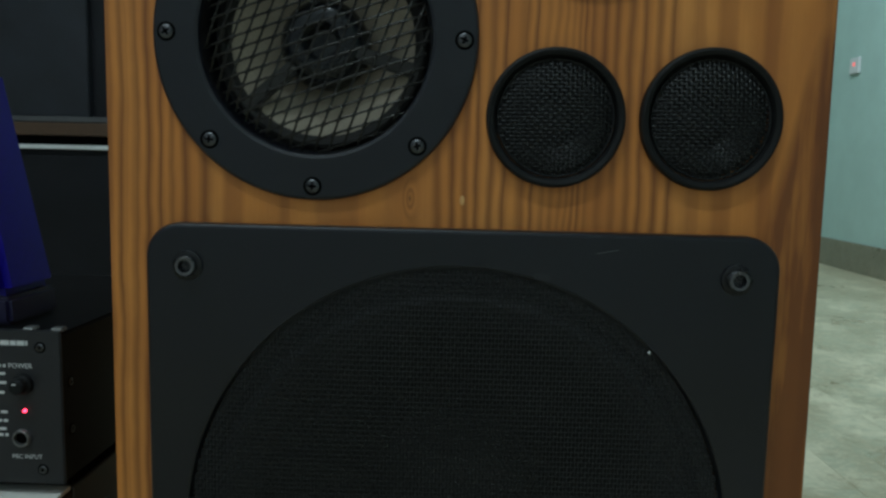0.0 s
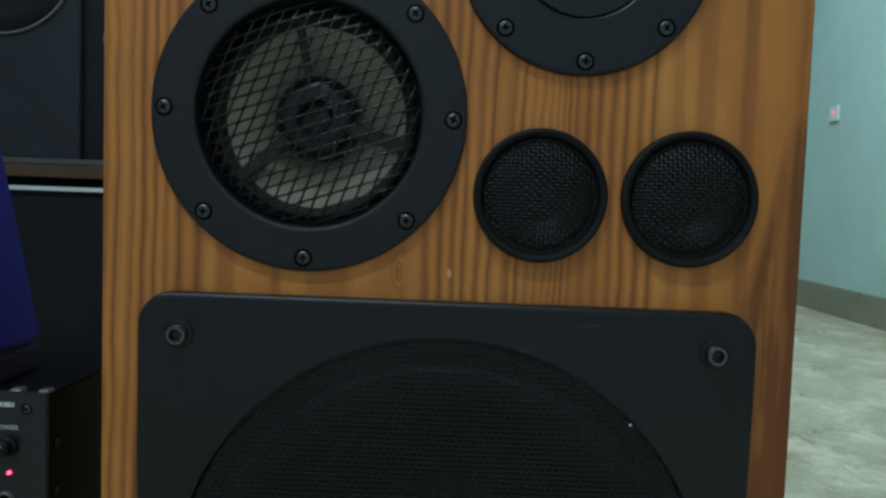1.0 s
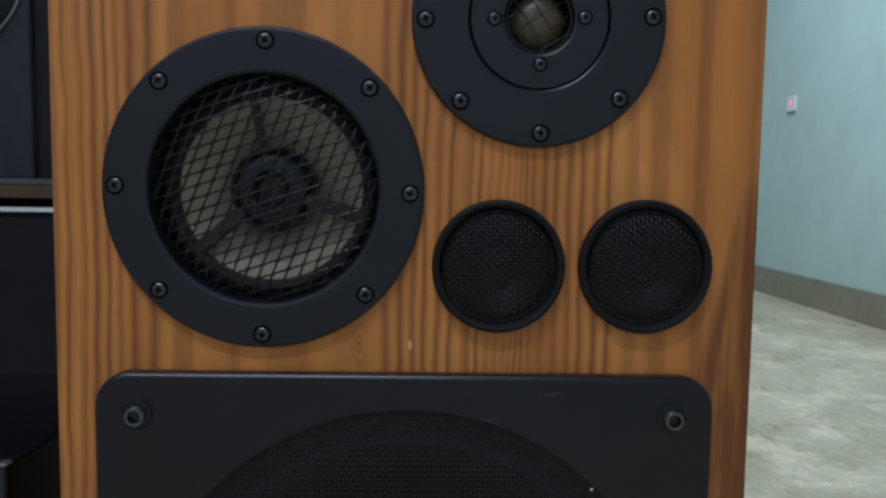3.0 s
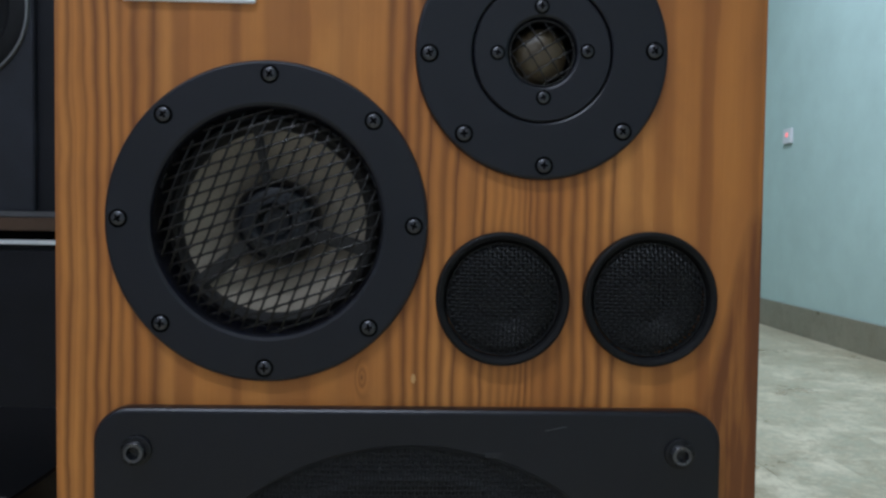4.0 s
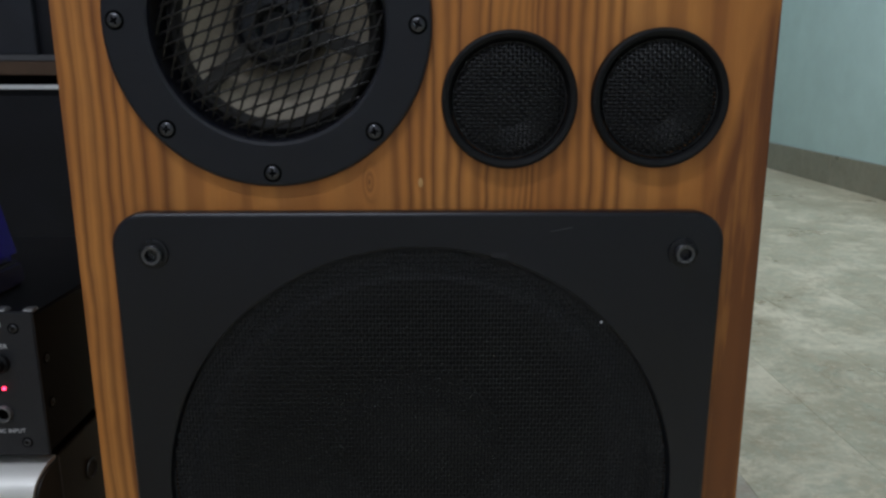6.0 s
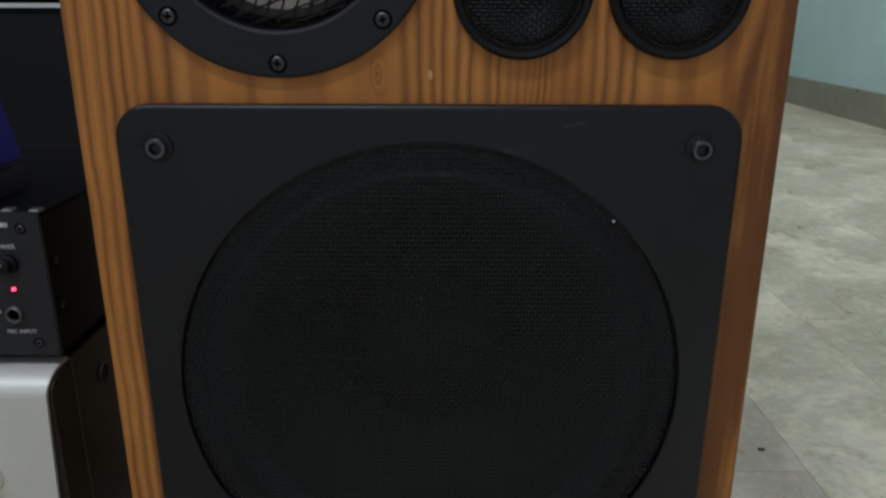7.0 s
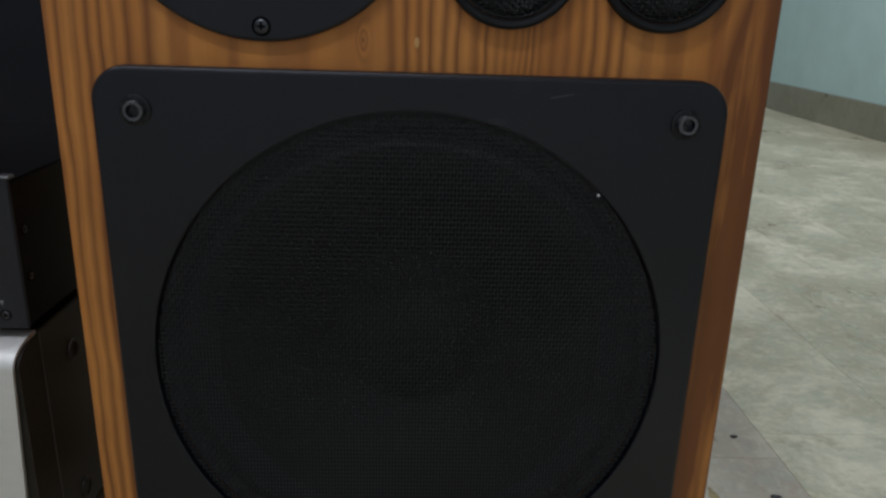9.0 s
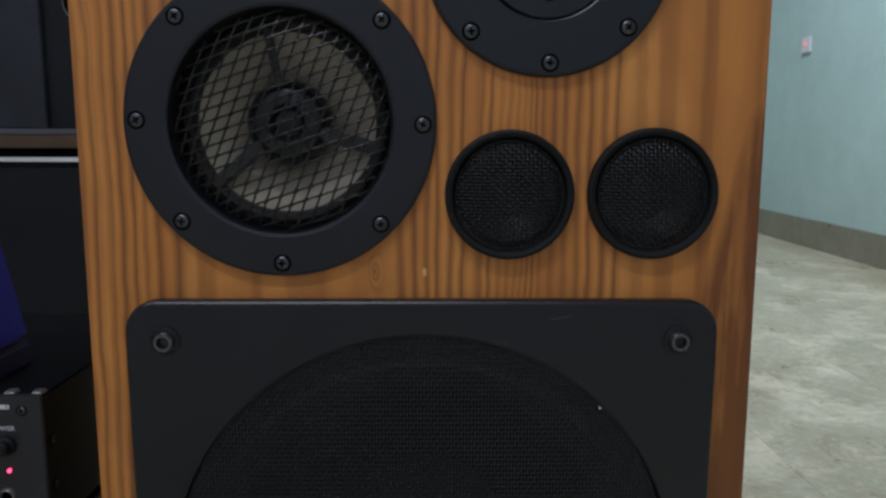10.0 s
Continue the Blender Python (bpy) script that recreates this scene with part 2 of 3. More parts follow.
MESH_BLACK = plain("black_painted_mesh", (0.0150, 0.0150, 0.0152), 0.6, 0.0, 60, 0.3, 0.0)
MESH_BLACK.node_tree.nodes["Principled BSDF"].inputs["Specular IOR Level"].default_value = 0.2
SURROUND = plain("dark_grey_foam", (0.062, 0.062, 0.066), 0.5, 0.0, 60, 0.3, 0.2)
MESH_STEEL = plain("black_enamelled_mesh", (0.026, 0.024, 0.022), 0.22, 0.55, 90, 0.5, 0.1)
MESH_STEEL.node_tree.nodes["Principled BSDF"].inputs["Specular IOR Level"].default_value = 0.5
BLACK_SCREW = plain("glossy_black_screw", (0.085, 0.085, 0.09), 0.30, 0.9, 200, 0.4, 0.0)
BOLT_HEAD = plain("worn_bolt_head", (0.12, 0.12, 0.125), 0.26, 0.85, 200, 0.5, 0.1)
WASHER = plain("dark_steel_washer", (0.020, 0.020, 0.021), 0.28, 0.6, 200, 0.4, 0.0)
MID_ARM = plain("dusty_grey_bridge", (0.036, 0.034, 0.031), 0.6, 0.0, 90, 0.3, 0.2)
MID_SURROUND = plain("brown_black_cloth_edge", (0.016, 0.0145, 0.013), 0.7, 0.0, 90, 0.3, 0.2)
CONE = plain("paper_cone", (0.37, 0.32, 0.245), 0.8, 0.0, 130, 0.3, 0.4)
WOOFER_CONE = plain("black_paper_cone", (0.046, 0.045, 0.040), 0.75, 0.0, 120, 0.35, 0.4)
CAP = plain("glossy_black_cap", (0.012, 0.013, 0.016), 0.2, 0.0, 60, 0.3, 0.0)
SMALL_CONE = plain("black_coated_cone", (0.010, 0.010, 0.011), 0.48, 0.0, 60, 0.3, 0.0)
DOME = plain("tan_silk_dome", (0.105, 0.080, 0.045), 0.34, 0.0, 150, 0.3, 0.2)
FLECK = plain("bare_wood_fleck", (0.64, 0.36, 0.13), 0.6, 0.0, 200, 0.2, 0.0)
BADGE = plain("white_badge_plate", (0.93, 0.93, 0.93), 0.4, 0.0, 60, 0.04, 0.0)
# paints of two unseen walls, picked for the light they send back
PALE = wall_material("white_wall_paint", (0.76, 0.76, 0.78))
GREY_BLUE = wall_material("grey_blue_wall_paint", (0.20, 0.215, 0.26))
TEAL = wall_material("teal_wall_paint", (0.50, 0.65, 0.605))
WHITE = wall_material("white_ceiling_paint", (0.78, 0.80, 0.78))
MARBLE = marble_material("floor_marble", [(0.27, 0.215, 0.125), (0.39, 0.35, 0.235), (0.48, 0.44, 0.31), (0.70, 0.63, 0.46), (0.40, 0.285, 0.16), (0.37, 0.365, 0.26)])
SKIRT = marble_material("skirting_stone", [(0.17, 0.155, 0.105), (0.22, 0.205, 0.145), (0.25, 0.235, 0.17), (0.28, 0.26, 0.19), (0.15, 0.13, 0.09), (0.22, 0.215, 0.155)])
BROWN_MARBLE = marble_material("brown_floor_marble", [(0.27, 0.21, 0.15), (0.37, 0.31, 0.23), (0.44, 0.385, 0.29), (0.52, 0.47, 0.36), (0.30, 0.22, 0.14), (0.33, 0.31, 0.24)])
GROUT = plain("dirty_grout", (0.34, 0.315, 0.24), 0.9, 0.0, 40, 0.4, 0.3)
DIRT = plain("black_speck", (0.03, 0.028, 0.025), 0.8, 0.0, 90, 0.3, 0.2)
STAIN = plain("ochre_stain", (0.26, 0.195, 0.055), 0.5, 0.0, 420, 0.55, 0.1)
UNIT_FRONT = plain("black_anodised_front", (0.021, 0.021, 0.025), 0.48, 0.2, 70, 0.25, 0.1)
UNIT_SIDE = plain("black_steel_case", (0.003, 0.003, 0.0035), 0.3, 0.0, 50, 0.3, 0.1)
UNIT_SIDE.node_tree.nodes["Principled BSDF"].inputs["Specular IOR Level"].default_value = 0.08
PRINT = plain("white_print", (0.62, 0.62, 0.63), 0.6, 0.0, 60, 0.15, 0.0)
AMP_SIDE = plain("brown_black_steel", (0.020, 0.016, 0.011), 0.36, 0.3, 40, 0.35, 0.15)
BLUE = plain("deep_blue_plastic", (0.007, 0.002, 0.21), 0.42, 0.0, 40, 0.25, 0.05)
BLUE.node_tree.nodes["Principled BSDF"].inputs["Specular IOR Level"].default_value = 0.25
DARK_BLUE = plain("blue_black_base", (0.006, 0.004, 0.03), 0.4, 0.0, 40, 0.25, 0.05)
SPK_FRONT = plain("blue_black_vinyl", (0.0115, 0.013, 0.019), 0.48, 0.0, 90, 0.6, 0.6)
SPK_DARK = plain("black_vinyl", (0.0065, 0.0068, 0.0100), 0.5, 0.0, 90, 0.4, 0.4)
SPK_DARK.node_tree.nodes["Principled BSDF"].inputs["Specular IOR Level"].default_value = 0.3
TRIM_BROWN = plain("brown_wood_trim", (0.075, 0.042, 0.022), 0.5, 0.0, 90, 0.4, 0.2)
TRIM_GREY = plain("dusty_grey_ledge", (0.075, 0.075, 0.08), 0.6, 0.0, 90, 0.4, 0.2)
CHROME = plain("bright_metal_trim", (0.86, 0.87, 0.88), 0.35, 0.35, 90, 0.15, 0.0)
RING = plain("grey_metal_ring", (0.20, 0.20, 0.20), 0.36, 0.7, 90, 0.3, 0.0)
SWITCH_WHITE = plain("white_switch_plastic", (0.70, 0.71, 0.72), 0.4, 0.0, 60, 0.05, 0.0)


def brushed_material():
    n = Net("brushed_aluminium")
    x, y, z = n.xyz(n.coords())
    s = n.noise(n.vec(n.math("MULTIPLY", x, 6.0), n.math("MULTIPLY", y, 1500.0), n.math("MULTIPLY", z, 1500.0)), 1.0, 2.0)
    cloud = n.noise(n.coords(), 14.0, 4.0, 0.6)
    col = n.mix(s, (0.82, 0.80, 0.735), (0.92, 0.90, 0.84))
    col = n.mix(n.ramp(cloud, (0.45, (0, 0, 0)), (0.75, (0.25, 0.25, 0.25))), col, (0.62, 0.60, 0.54))
    n.bump(s, 0.02, 0.0002)
    return n.done(col, n.math("MULTIPLY_ADD", cloud, 0.08, 0.34), 0.35)


def glow_material(name, color, strength):
    n = Net(name)
    n.bsdf.inputs["Emission Color"].default_value = (*color, 1)
    n.bsdf.inputs["Emission Strength"].default_value = strength
    return n.done(color, 0.4)


ALU = brushed_material()
LED = glow_material("red_led", (1.0, 0.03, 0.08), 9.0)
NEON = glow_material("red_neon_lamp", (1.0, 0.16, 0.15), 1.0)
TUBE = glow_material("white_tube", (0.95, 1.0, 0.98), 4.0)


# ---------------------------------------------------------------- mesh helpers
def finish(bm, name, mats, smooth=True, angle=35):
    bmesh.ops.recalc_face_normals(bm, faces=bm.faces)
    me = bpy.data.meshes.new(name)
    if smooth:
        for f in bm.faces:
            f.smooth = True
        for e in bm.edges:
            if len(e.link_faces) == 2 and e.calc_face_angle(0) > radians(angle):
                e.smooth = False
    bm.to_mesh(me)
    bm.free()
    for m in (mats if isinstance(mats, (list, tuple)) else [mats]):
        me.materials.append(m)
    return me


def part(name, bm, material, parent, label="", at=(0, 0, 0), angle=35):
    me = bm if isinstance(bm, bpy.types.Mesh) else finish(bm, name, material, True, angle)
    ob = new(name, me)
    ob.parent = parent
    ob.location = at
    if label:
        tagged(ob, label)
    return ob


def thing(name, at, label, category, group="", kind="", rz=0.0):
    ob = new(name)
    ob.empty_display_size = 0.05
    ob.location = at
    ob.rotation_euler = (0, 0, radians(rz))
    return tagged(ob, label, category, group, kind)


def box(bm, lo, hi, bevel=0.0, segs=2, mi=0):
    r = bmesh.ops.create_cube(bm, size=1.0)
    c = [(a + b) / 2 for a, b in zip(lo, hi)]
    s = [b - a for a, b in zip(lo, hi)]
    for v in r["verts"]:
        v.co = Vector((c[0] + v.co.x * s[0], c[1] + v.co.y * s[1], c[2] + v.co.z * s[2]))
    faces = {f for v in r["verts"] for f in v.link_faces}
    for f in faces:
        f.material_index = mi
    if bevel:
        edges = {e for v in r["verts"] for e in v.link_edges}
        bmesh.ops.bevel(bm, geom=list(edges), offset=bevel, segments=segs, affect="EDGES", clamp_overlap=True)
    return bm


def box_bm(lo, hi, bevel=0.0, segs=2):
    return box(bmesh.new(), lo, hi, bevel, segs)


def lathe(profile, n=64, bm=None, mi=0):
    """Turns a profile of (radius, y) round the y axis; y runs into the cabinet."""
    bm = bm or bmesh.new()
    rings = []
    for r, y in profile:
        if r < 1e-6:
            rings.append([bm.verts.new((0, y, 0))])
        else:
            rings.append([bm.verts.new((r * math.cos(2 * math.pi * i / n), y, r * math.sin(2 * math.pi * i / n))) for i in range(n)])
    for a, b in zip(rings, rings[1:]):
        for i in range(n):
            j = (i + 1) % n
            if len(a) == 1 and len(b) == 1:
                continue
            if len(a) == 1:
                f = bm.faces.new((a[0], b[i], b[j]))
            elif len(b) == 1:
                f = bm.faces.new((a[i], b[0], a[j]))
            else:
                f = bm.faces.new((a[i], b[i], b[j], a[j]))
            f.material_index = mi
    return bm


def rounded_outline(hx, hz, r, k=8):
    pts = []
    for cx, cz, a0 in ((hx - r, hz - r, 0), (-hx + r, hz - r, 90), (-hx + r, -hz + r, 180), (hx - r, -hz + r, 270)):
        for i in range(k + 1):
            a = radians(a0 + 90 * i / k)
            pts.append((cx + r * math.cos(a), cz + r * math.sin(a)))
    return pts


def screw_mesh(r, name="screw"):
    """Cross-head pan screw, head towards -y; its slot and countersunk seat have recess shade painted in near-black.
    """
    bm = bmesh.new()
    n, m = 40, 9
    rows = []
    for k in range(m + 1):
        q = k / m
        row = []
        for i in range(n):
            a = 2 * math.pi * i / n
            x, z = r * q * math.cos(a), r * q * math.sin(a)
            y = -r * 0.36 * math.sqrt(max(0.0, 1 - (q * 0.97) ** 3.0))
            if q < 0.62 and min(abs(x), abs(z)) < 0.13 * r:
                y += r * 0.30
            row.append(bm.verts.new((x, y, z)))
            if k == 0:
                break
        rows.append(row)
    for a, b in zip(rows, rows[1:]):
        for i in range(n):
            j = (i + 1) % n
            f = bm.faces.new((a[0], b[i], b[j]) if len(a) == 1 else (a[i], b[i], b[j], a[j]))
            c = f.calc_center_median()
            f.material_index = 1 if math.hypot(c.x, c.z) < 0.60 * r and min(abs(c.x), abs(c.z)) < 0.17 * r else 0
    lathe([(r * 0.99, -r * 0.1), (r * 1.02, -0.0002), (r * 1.34, -0.00015), (r * 1.44, 0.0004)], 32, bm, 1)
    return finish(bm, name, [BLACK_SCREW, RECESS_SHADE], True, 50)


def bolt_mesh(r):
    """Socket-head bolt on a washer, head towards -y."""
    bm = bmesh.new()
    lathe([(r * 1.45, 0.0003), (r * 1.45, -0.0012), (r * 1.34, -0.0016), (r * 1.02, -0.0016)], 40, bm, 1)
    lathe([(r * 1.02, -0.0012), (r, -0.0048), (r * 0.88, -0.0057), (r * 0.62, -0.0056)], 40, bm, 0)
    lathe([(r * 0.63, -0.0056), (r * 0.60, -0.0050), (r * 0.54, -0.0022), (0.0, -0.0020)], 6, bm, 2)
    return finish(bm, "bolt", [BOLT_HEAD, WASHER, CAP], True, 40)


def woven_mesh(radius, px, pz, width, depth, name, mat=None):
    """Plain-weave wire cloth cut to a disc: every wire runs over and under its neighbours. depth(r) gives its y."""
    verts, faces = [], []
    for upright in (False, True):
        step, along = (px, pz) if upright else (pz, px)
        k = int(radius / step)
        for i in range(-k, k + 1):
            c = i * step
            half = math.sqrt(max(0.0, radius * radius - c * c))
            m = int(half / along)
            if m < 1:
                continue
            base = len(verts)
            stops = [-half] + [j * along for j in range(-m, m + 1)] + [half]
            for j, s in enumerate(stops):
                jj = round(s / along)
                lift = 0.25 * width * (1 if (i + jj + (1 if upright else 0)) % 2 == 0 else -1)
                y = depth(math.hypot(c, s)) + lift
                for o, dy in ((-0.5, 0.12), (0.0, -0.12), (0.5, 0.12)):
                    a, b = c + o * width, s
                    verts.append((a, y + dy * width, b) if upright else (b, y + dy * width, a))
                if j:
                    q = base + 3 * j
                    faces += [(q - 3, q - 2, q + 1, q), (q - 2, q - 1, q + 2, q + 1)]
    me = bpy.data.meshes.new(name)
    me.from_pydata(verts, [], faces)
    me.materials.append(mat or MESH_BLACK)
    return me


def expanded_mesh(radius, e1, e2, width, depth, name, mat, origin=(0.0, 0.0)):
    """Expanded metal: two families of strands along e1 and e2, kinked at the knots and bent over a dome."""
    bm = bmesh.new()
    n = int(radius * 2.6 / min(math.hypot(*e1), math.hypot(*e2))) + 2
    sub = 4

    def strand(start, d, across):
        ln = math.hypot(*d)
        t = (d[0] / ln, d[1] / ln)
        nrm = (-t[1], t[0])
        sign = 1 if nrm[0] * across[0] + nrm[1] * across[1] > 0 else -1
        prev = None
        for k in range(-n * sub, n * sub + 1):
            f = k / sub
            kink = sign * 0.03 * ln * (abs(((f + 0.5) % 1.0) - 0.5) * 2 - 0.5)
            px = start[0] + d[0] * f + nrm[0] * kink
            pz = start[1] + d[1] * f + nrm[1] * kink
            r = math.hypot(px, pz)
            if r > radius:
                prev = None
                continue
            y = depth(r)
            w = width * (0.5 + 0.28 * (1 - min(1, abs(((f + 0.5) % 1.0) - 0.5) * 6)) if abs(((f + 0.5) % 1.0) - 0.5) < 0.16 else 0.5)
            row = [bm.verts.new((px - nrm[0] * w, y + 0.0004, pz - nrm[1] * w)), bm.verts.new((px - nrm[0] * w * 0.5, y - 0.0003, pz - nrm[1] * w * 0.5)),
                   bm.verts.new((px + nrm[0] * w * 0.5, y - 0.0003, pz + nrm[1] * w * 0.5)), bm.verts.new((px + nrm[0] * w, y + 0.0004, pz + nrm[1] * w))]
            if prev:
                for a in range(3):
                    bm.faces.new((prev[a], prev[a + 1], row[a + 1], row[a]))
            prev = row

    for i in range(-n, n + 1):
        strand((origin[0] + e2[0] * i, origin[1] + e2[1] * i), e1, e2)
        strand((origin[0] + e1[0] * i, origin[1] + e1[1] * i), e2, e1)
    return finish(bm, name, mat, True, 80)


def bars(bm, x0, x1, z, h, y, seed, gap=0.0012):
    """A line of unreadable print: short bars."""
    rng = random.Random(seed)
    x = x0
    while x < x1:
        w = min(x1 - x, rng.uniform(0.003, 0.007))
        if w > 0.0008:
            box(bm, (x, y - 0.0002, z - h / 2), (x + w, y, z + h / 2))
        x += w + gap
    return bm


def text_mesh(words, height, mat, name="lettering"):
    cu = bpy.data.curves.new(name, "FONT")
    cu.body, cu.size, cu.align_x, cu.align_y, cu.extrude, cu.resolution_u = words, height * 1.4, "CENTER", "CENTER", 0.0001, 2
    tmp = new(name, cu)
    me = bpy.data.meshes.new_from_object(tmp.evaluated_get(bpy.context.evaluated_depsgraph_get()))
    bpy.data.objects.remove(tmp)
    me.transform(pose(0, 0, 0, 90, 0, 0))
    me.materials.clear()
    me.materials.append(mat)
    return me


# ---------------------------------------------------------------- the room
X0, X1, Y0, Y1, ZC = -2.6, 1.75, -1.5, 4.3, 2.75
SKIRT_H = 0.129


def setting(name, lo, hi, mat, label, category):
    ob = new(name, finish(box_bm(lo, hi), name, mat))
    return tagged(ob, label, category, kind="structure")


wall_east = setting("wall_east", (X1, Y0 - 0.15, 0), (X1 + 0.15, Y1 + 0.15, ZC), TEAL, "pale teal painted plaster wall above stone skirting", "wall")
# unseen; dark grey-blue is picked to cut the light bounced from this side
setting("wall_west", (X0 - 0.15, Y0 - 0.15, 0), (X0, Y1 + 0.15, ZC), GREY_BLUE, "assumed grey-blue wall, out of view, dark to cut bounced light", "wall")
setting("wall_north", (X0, Y1, 0), (X1, Y1 + 0.15, ZC), TEAL, "pale teal painted plaster wall", "wall")
# unseen; set close and white so the black plates mirror a bright upper wall
setting("wall_south", (X0, Y0 - 0.15, 0), (X1, Y0, ZC), PALE, "assumed white wall, out of view, set close for reflections", "wall")
setting("ceiling", (X0 - 0.15, Y0 - 0.15, ZC), (X1 + 0.15, Y1 + 0.15, ZC + 0.15), WHITE, "plain white painted ceiling", "ceiling")
floor = setting("floor", (X0 - 0.15, Y0 - 0.15, -0.2), (X1 + 0.15, Y1 + 0.15, -0.004), GROUT, "grey-green polished marble floor in narrow slabs", "floor")


# ---------------------------------------------------------------- the loudspeaker
CX0, CX1, CTOP, CDEEP = -0.2052, 0.2078, 0.735, 0.33
speaker = thing("loudspeaker", (0, 0, 0), "large pine-veneered loudspeaker with black drivers standing on the marble floor", "loudspeaker")


def cabinet():
    """Front board with holes for the drivers, and a closed box behind it."""
    bm = bmesh.new()
    box(bm, (CX0, 0.0, 0.0), (CX1, CDEEP, CTOP), 0.0022, 3)
    for v in bm.verts:                       # one side leans in a little towards the top
        if v.co.x > 0:
            v.co.x -= 0.0055 * v.co.z
    return finish(bm, "cabinet", WOOD)


cab = part("cabinet", cabinet(), WOOD, speaker, "orange-brown pine veneer cabinet with dark upright grain")
for hx, hz, hr in ((-0.0840, 0.5005, 0.0705), (0.0718, 0.6000, 0.030), (0.0515, 0.4590, 0.0335), (0.1373, 0.4600, 0.0335), (0.0, 0.2152, 0.160)):
    cutter = new("cutter", finish(lathe([(0, -0.05), (hr, -0.05), (hr, 0.16), (0, 0.16)], 64), "cutter", RECESS_SHADE))
    cutter.location = (hx, 0, hz)
    mod = cab.modifiers.new("hole", "BOOLEAN")
    mod.operation, mod.object, mod.solver = "DIFFERENCE", cutter, "EXACT"
    bpy.context.view_layer.update()
    whole = bpy.data.meshes.new_from_object(cab.evaluated_get(bpy.context.evaluated_depsgraph_get()))
    cab.modifiers.remove(mod)
    cab.data = whole
    bpy.data.objects.remove(cutter)
for f in cab.data.polygons:
    f.use_smooth = False

SCREW_M = screw_mesh(0.0039)
SCREW_S = screw_mesh(0.0032)
BOLT = bolt_mesh(0.0060)


def ring_of_screws(parent, mesh, radius, count, y, turn=0.0, seed=1):
    rng = random.Random(seed)
    for i in range(count):
        a = radians(turn) + 2 * math.pi * i / count
        s = part("screw", mesh, None, parent, "", (radius * math.cos(a), y, radius * math.sin(a)))
        s.rotation_euler = (0, rng.uniform(0, 1.57), 0)


# midrange with its domed diamond grille
mid = part("midrange_driver", lathe([(0.0685, 0.004), (0.0918, 0.002), (0.0918, -0.0045), (0.0911, -0.0058), (0.0898, -0.0062), (0.0680, -0.0062), (0.0662, -0.0055),
                                     (0.0652, -0.0030), (0.0648, 0.0120), (0.0640, 0.0200), (0.0600, 0.0205)], 96), BLACK, speaker,
           "matt black round midrange plate with eight screws", (-0.0840, 0.0026, 0.5005), 9)
ring_of_screws(mid, SCREW_M, 0.0837, 8, -0.0062, -0.7, 3)
part("grille", expanded_mesh(0.0650, (0.0088, 0.0029), (0.0031, 0.0082), 0.00135, lambda r: -0.0050 + 0.0060 * max(0.0, (r - 0.044) / 0.021) ** 2, "grille", MESH_STEEL), None, mid,
     "black enamelled diamond wire grille")
part("surround", lathe([(0.0630, 0.0185), (0.0615, 0.0155), (0.0595, 0.0145), (0.0575, 0.0155), (0.0562, 0.0180), (0.0545, 0.0190)], 72), MID_SURROUND, mid)
part("cone", lathe([(0.0555, 0.0185), (0.0400, 0.0260), (0.0300, 0.0330), (0.0200, 0.0410), (0.0, 0.0420)], 72), CONE, mid, "beige-grey paper cone")
part("dust_cap", lathe([(0.0265, 0.0420), (0.0265, 0.0250), (0.0255, 0.0200), (0.0225, 0.0155), (0.0170, 0.0125), (0.0115, 0.0125), (0.0090, 0.0150), (0.0080, 0.0220), (0.0, 0.0225)], 48), CAP, mid,
     "glossy black centre cap")
for deg, half in ((-16, 0.0044), (220, 0.0044), (101, 0.0026)):
    arm = box_bm((0.018, 0.0150, -half), (0.0620, 0.0205, half), 0.0016)
    bmesh.ops.rotate(arm, verts=arm.verts, cent=(0, 0, 0), matrix=Matrix.Rotation(radians(-deg), 3, "Y"))
    part("bridge_arm", arm, MID_ARM, mid)
part("basket", lathe([(0.0690, 0.0200), (0.0560, 0.0330), (0.0250, 0.0700), (0.0, 0.0700)], 48), RECESS_SHADE, mid)

# dome tweeter
tw = part("tweeter_driver", lathe([(0.0420, 0.0010), (0.0728, 0.0010), (0.0728, -0.0045), (0.0721, -0.0058), (0.0708, -0.0062), (0.0413, -0.0062), (0.0406, -0.0057), (0.0404, -0.0036), (0.0404, 0.0010)], 96), BLACK, speaker,
          "matt black round tweeter plate with eight screws", (0.0718, 0.0026, 0.6000), 9)
ring_of_screws(tw, SCREW_M, 0.0647, 8, -0.0062, 1.8, 5)
# groove bottom painted near-black for its shade
part("groove", lathe([(0.0406, -0.0038), (0.0394, -0.0038)], 72), RECESS_SHADE, tw)
inner = part("inner_plate", lathe([(0.0396, 0.0010), (0.0396, -0.0056), (0.0388, -0.0064), (0.0215, -0.0064), (0.0202, -0.0058), (0.0192, -0.0030), (0.0186, 0.0060), (0.0170, 0.0090)], 72), BLACK, tw, "", (0, 0, 0), 9)
ring_of_screws(inner, SCREW_S, 0.0258, 4, -0.0064, 2.0, 8)
part("dome", lathe([(0.0, -0.0040), (0.0050, -0.0035), (0.0095, -0.0020), (0.0132, 0.0006), (0.0157, 0.0040), (0.0164, 0.0078)], 48), DOME, tw, "tan silk dome")
part("dome_rim", lathe([(0.0163, 0.0077), (0.0169, 0.0070), (0.0177, 0.0078), (0.0186, 0.0088)], 40), RUBBER, tw)
part("guard", expanded_mesh(0.0192, (0.0072, 0.0046), (0.0046, -0.0070), 0.0009, lambda r: -0.0028 - 0.0046 * (1 - (r / 0.0192) ** 2.4), "guard", MESH_STEEL, (0.001, 0.002)), None, tw, "fine wire guard")
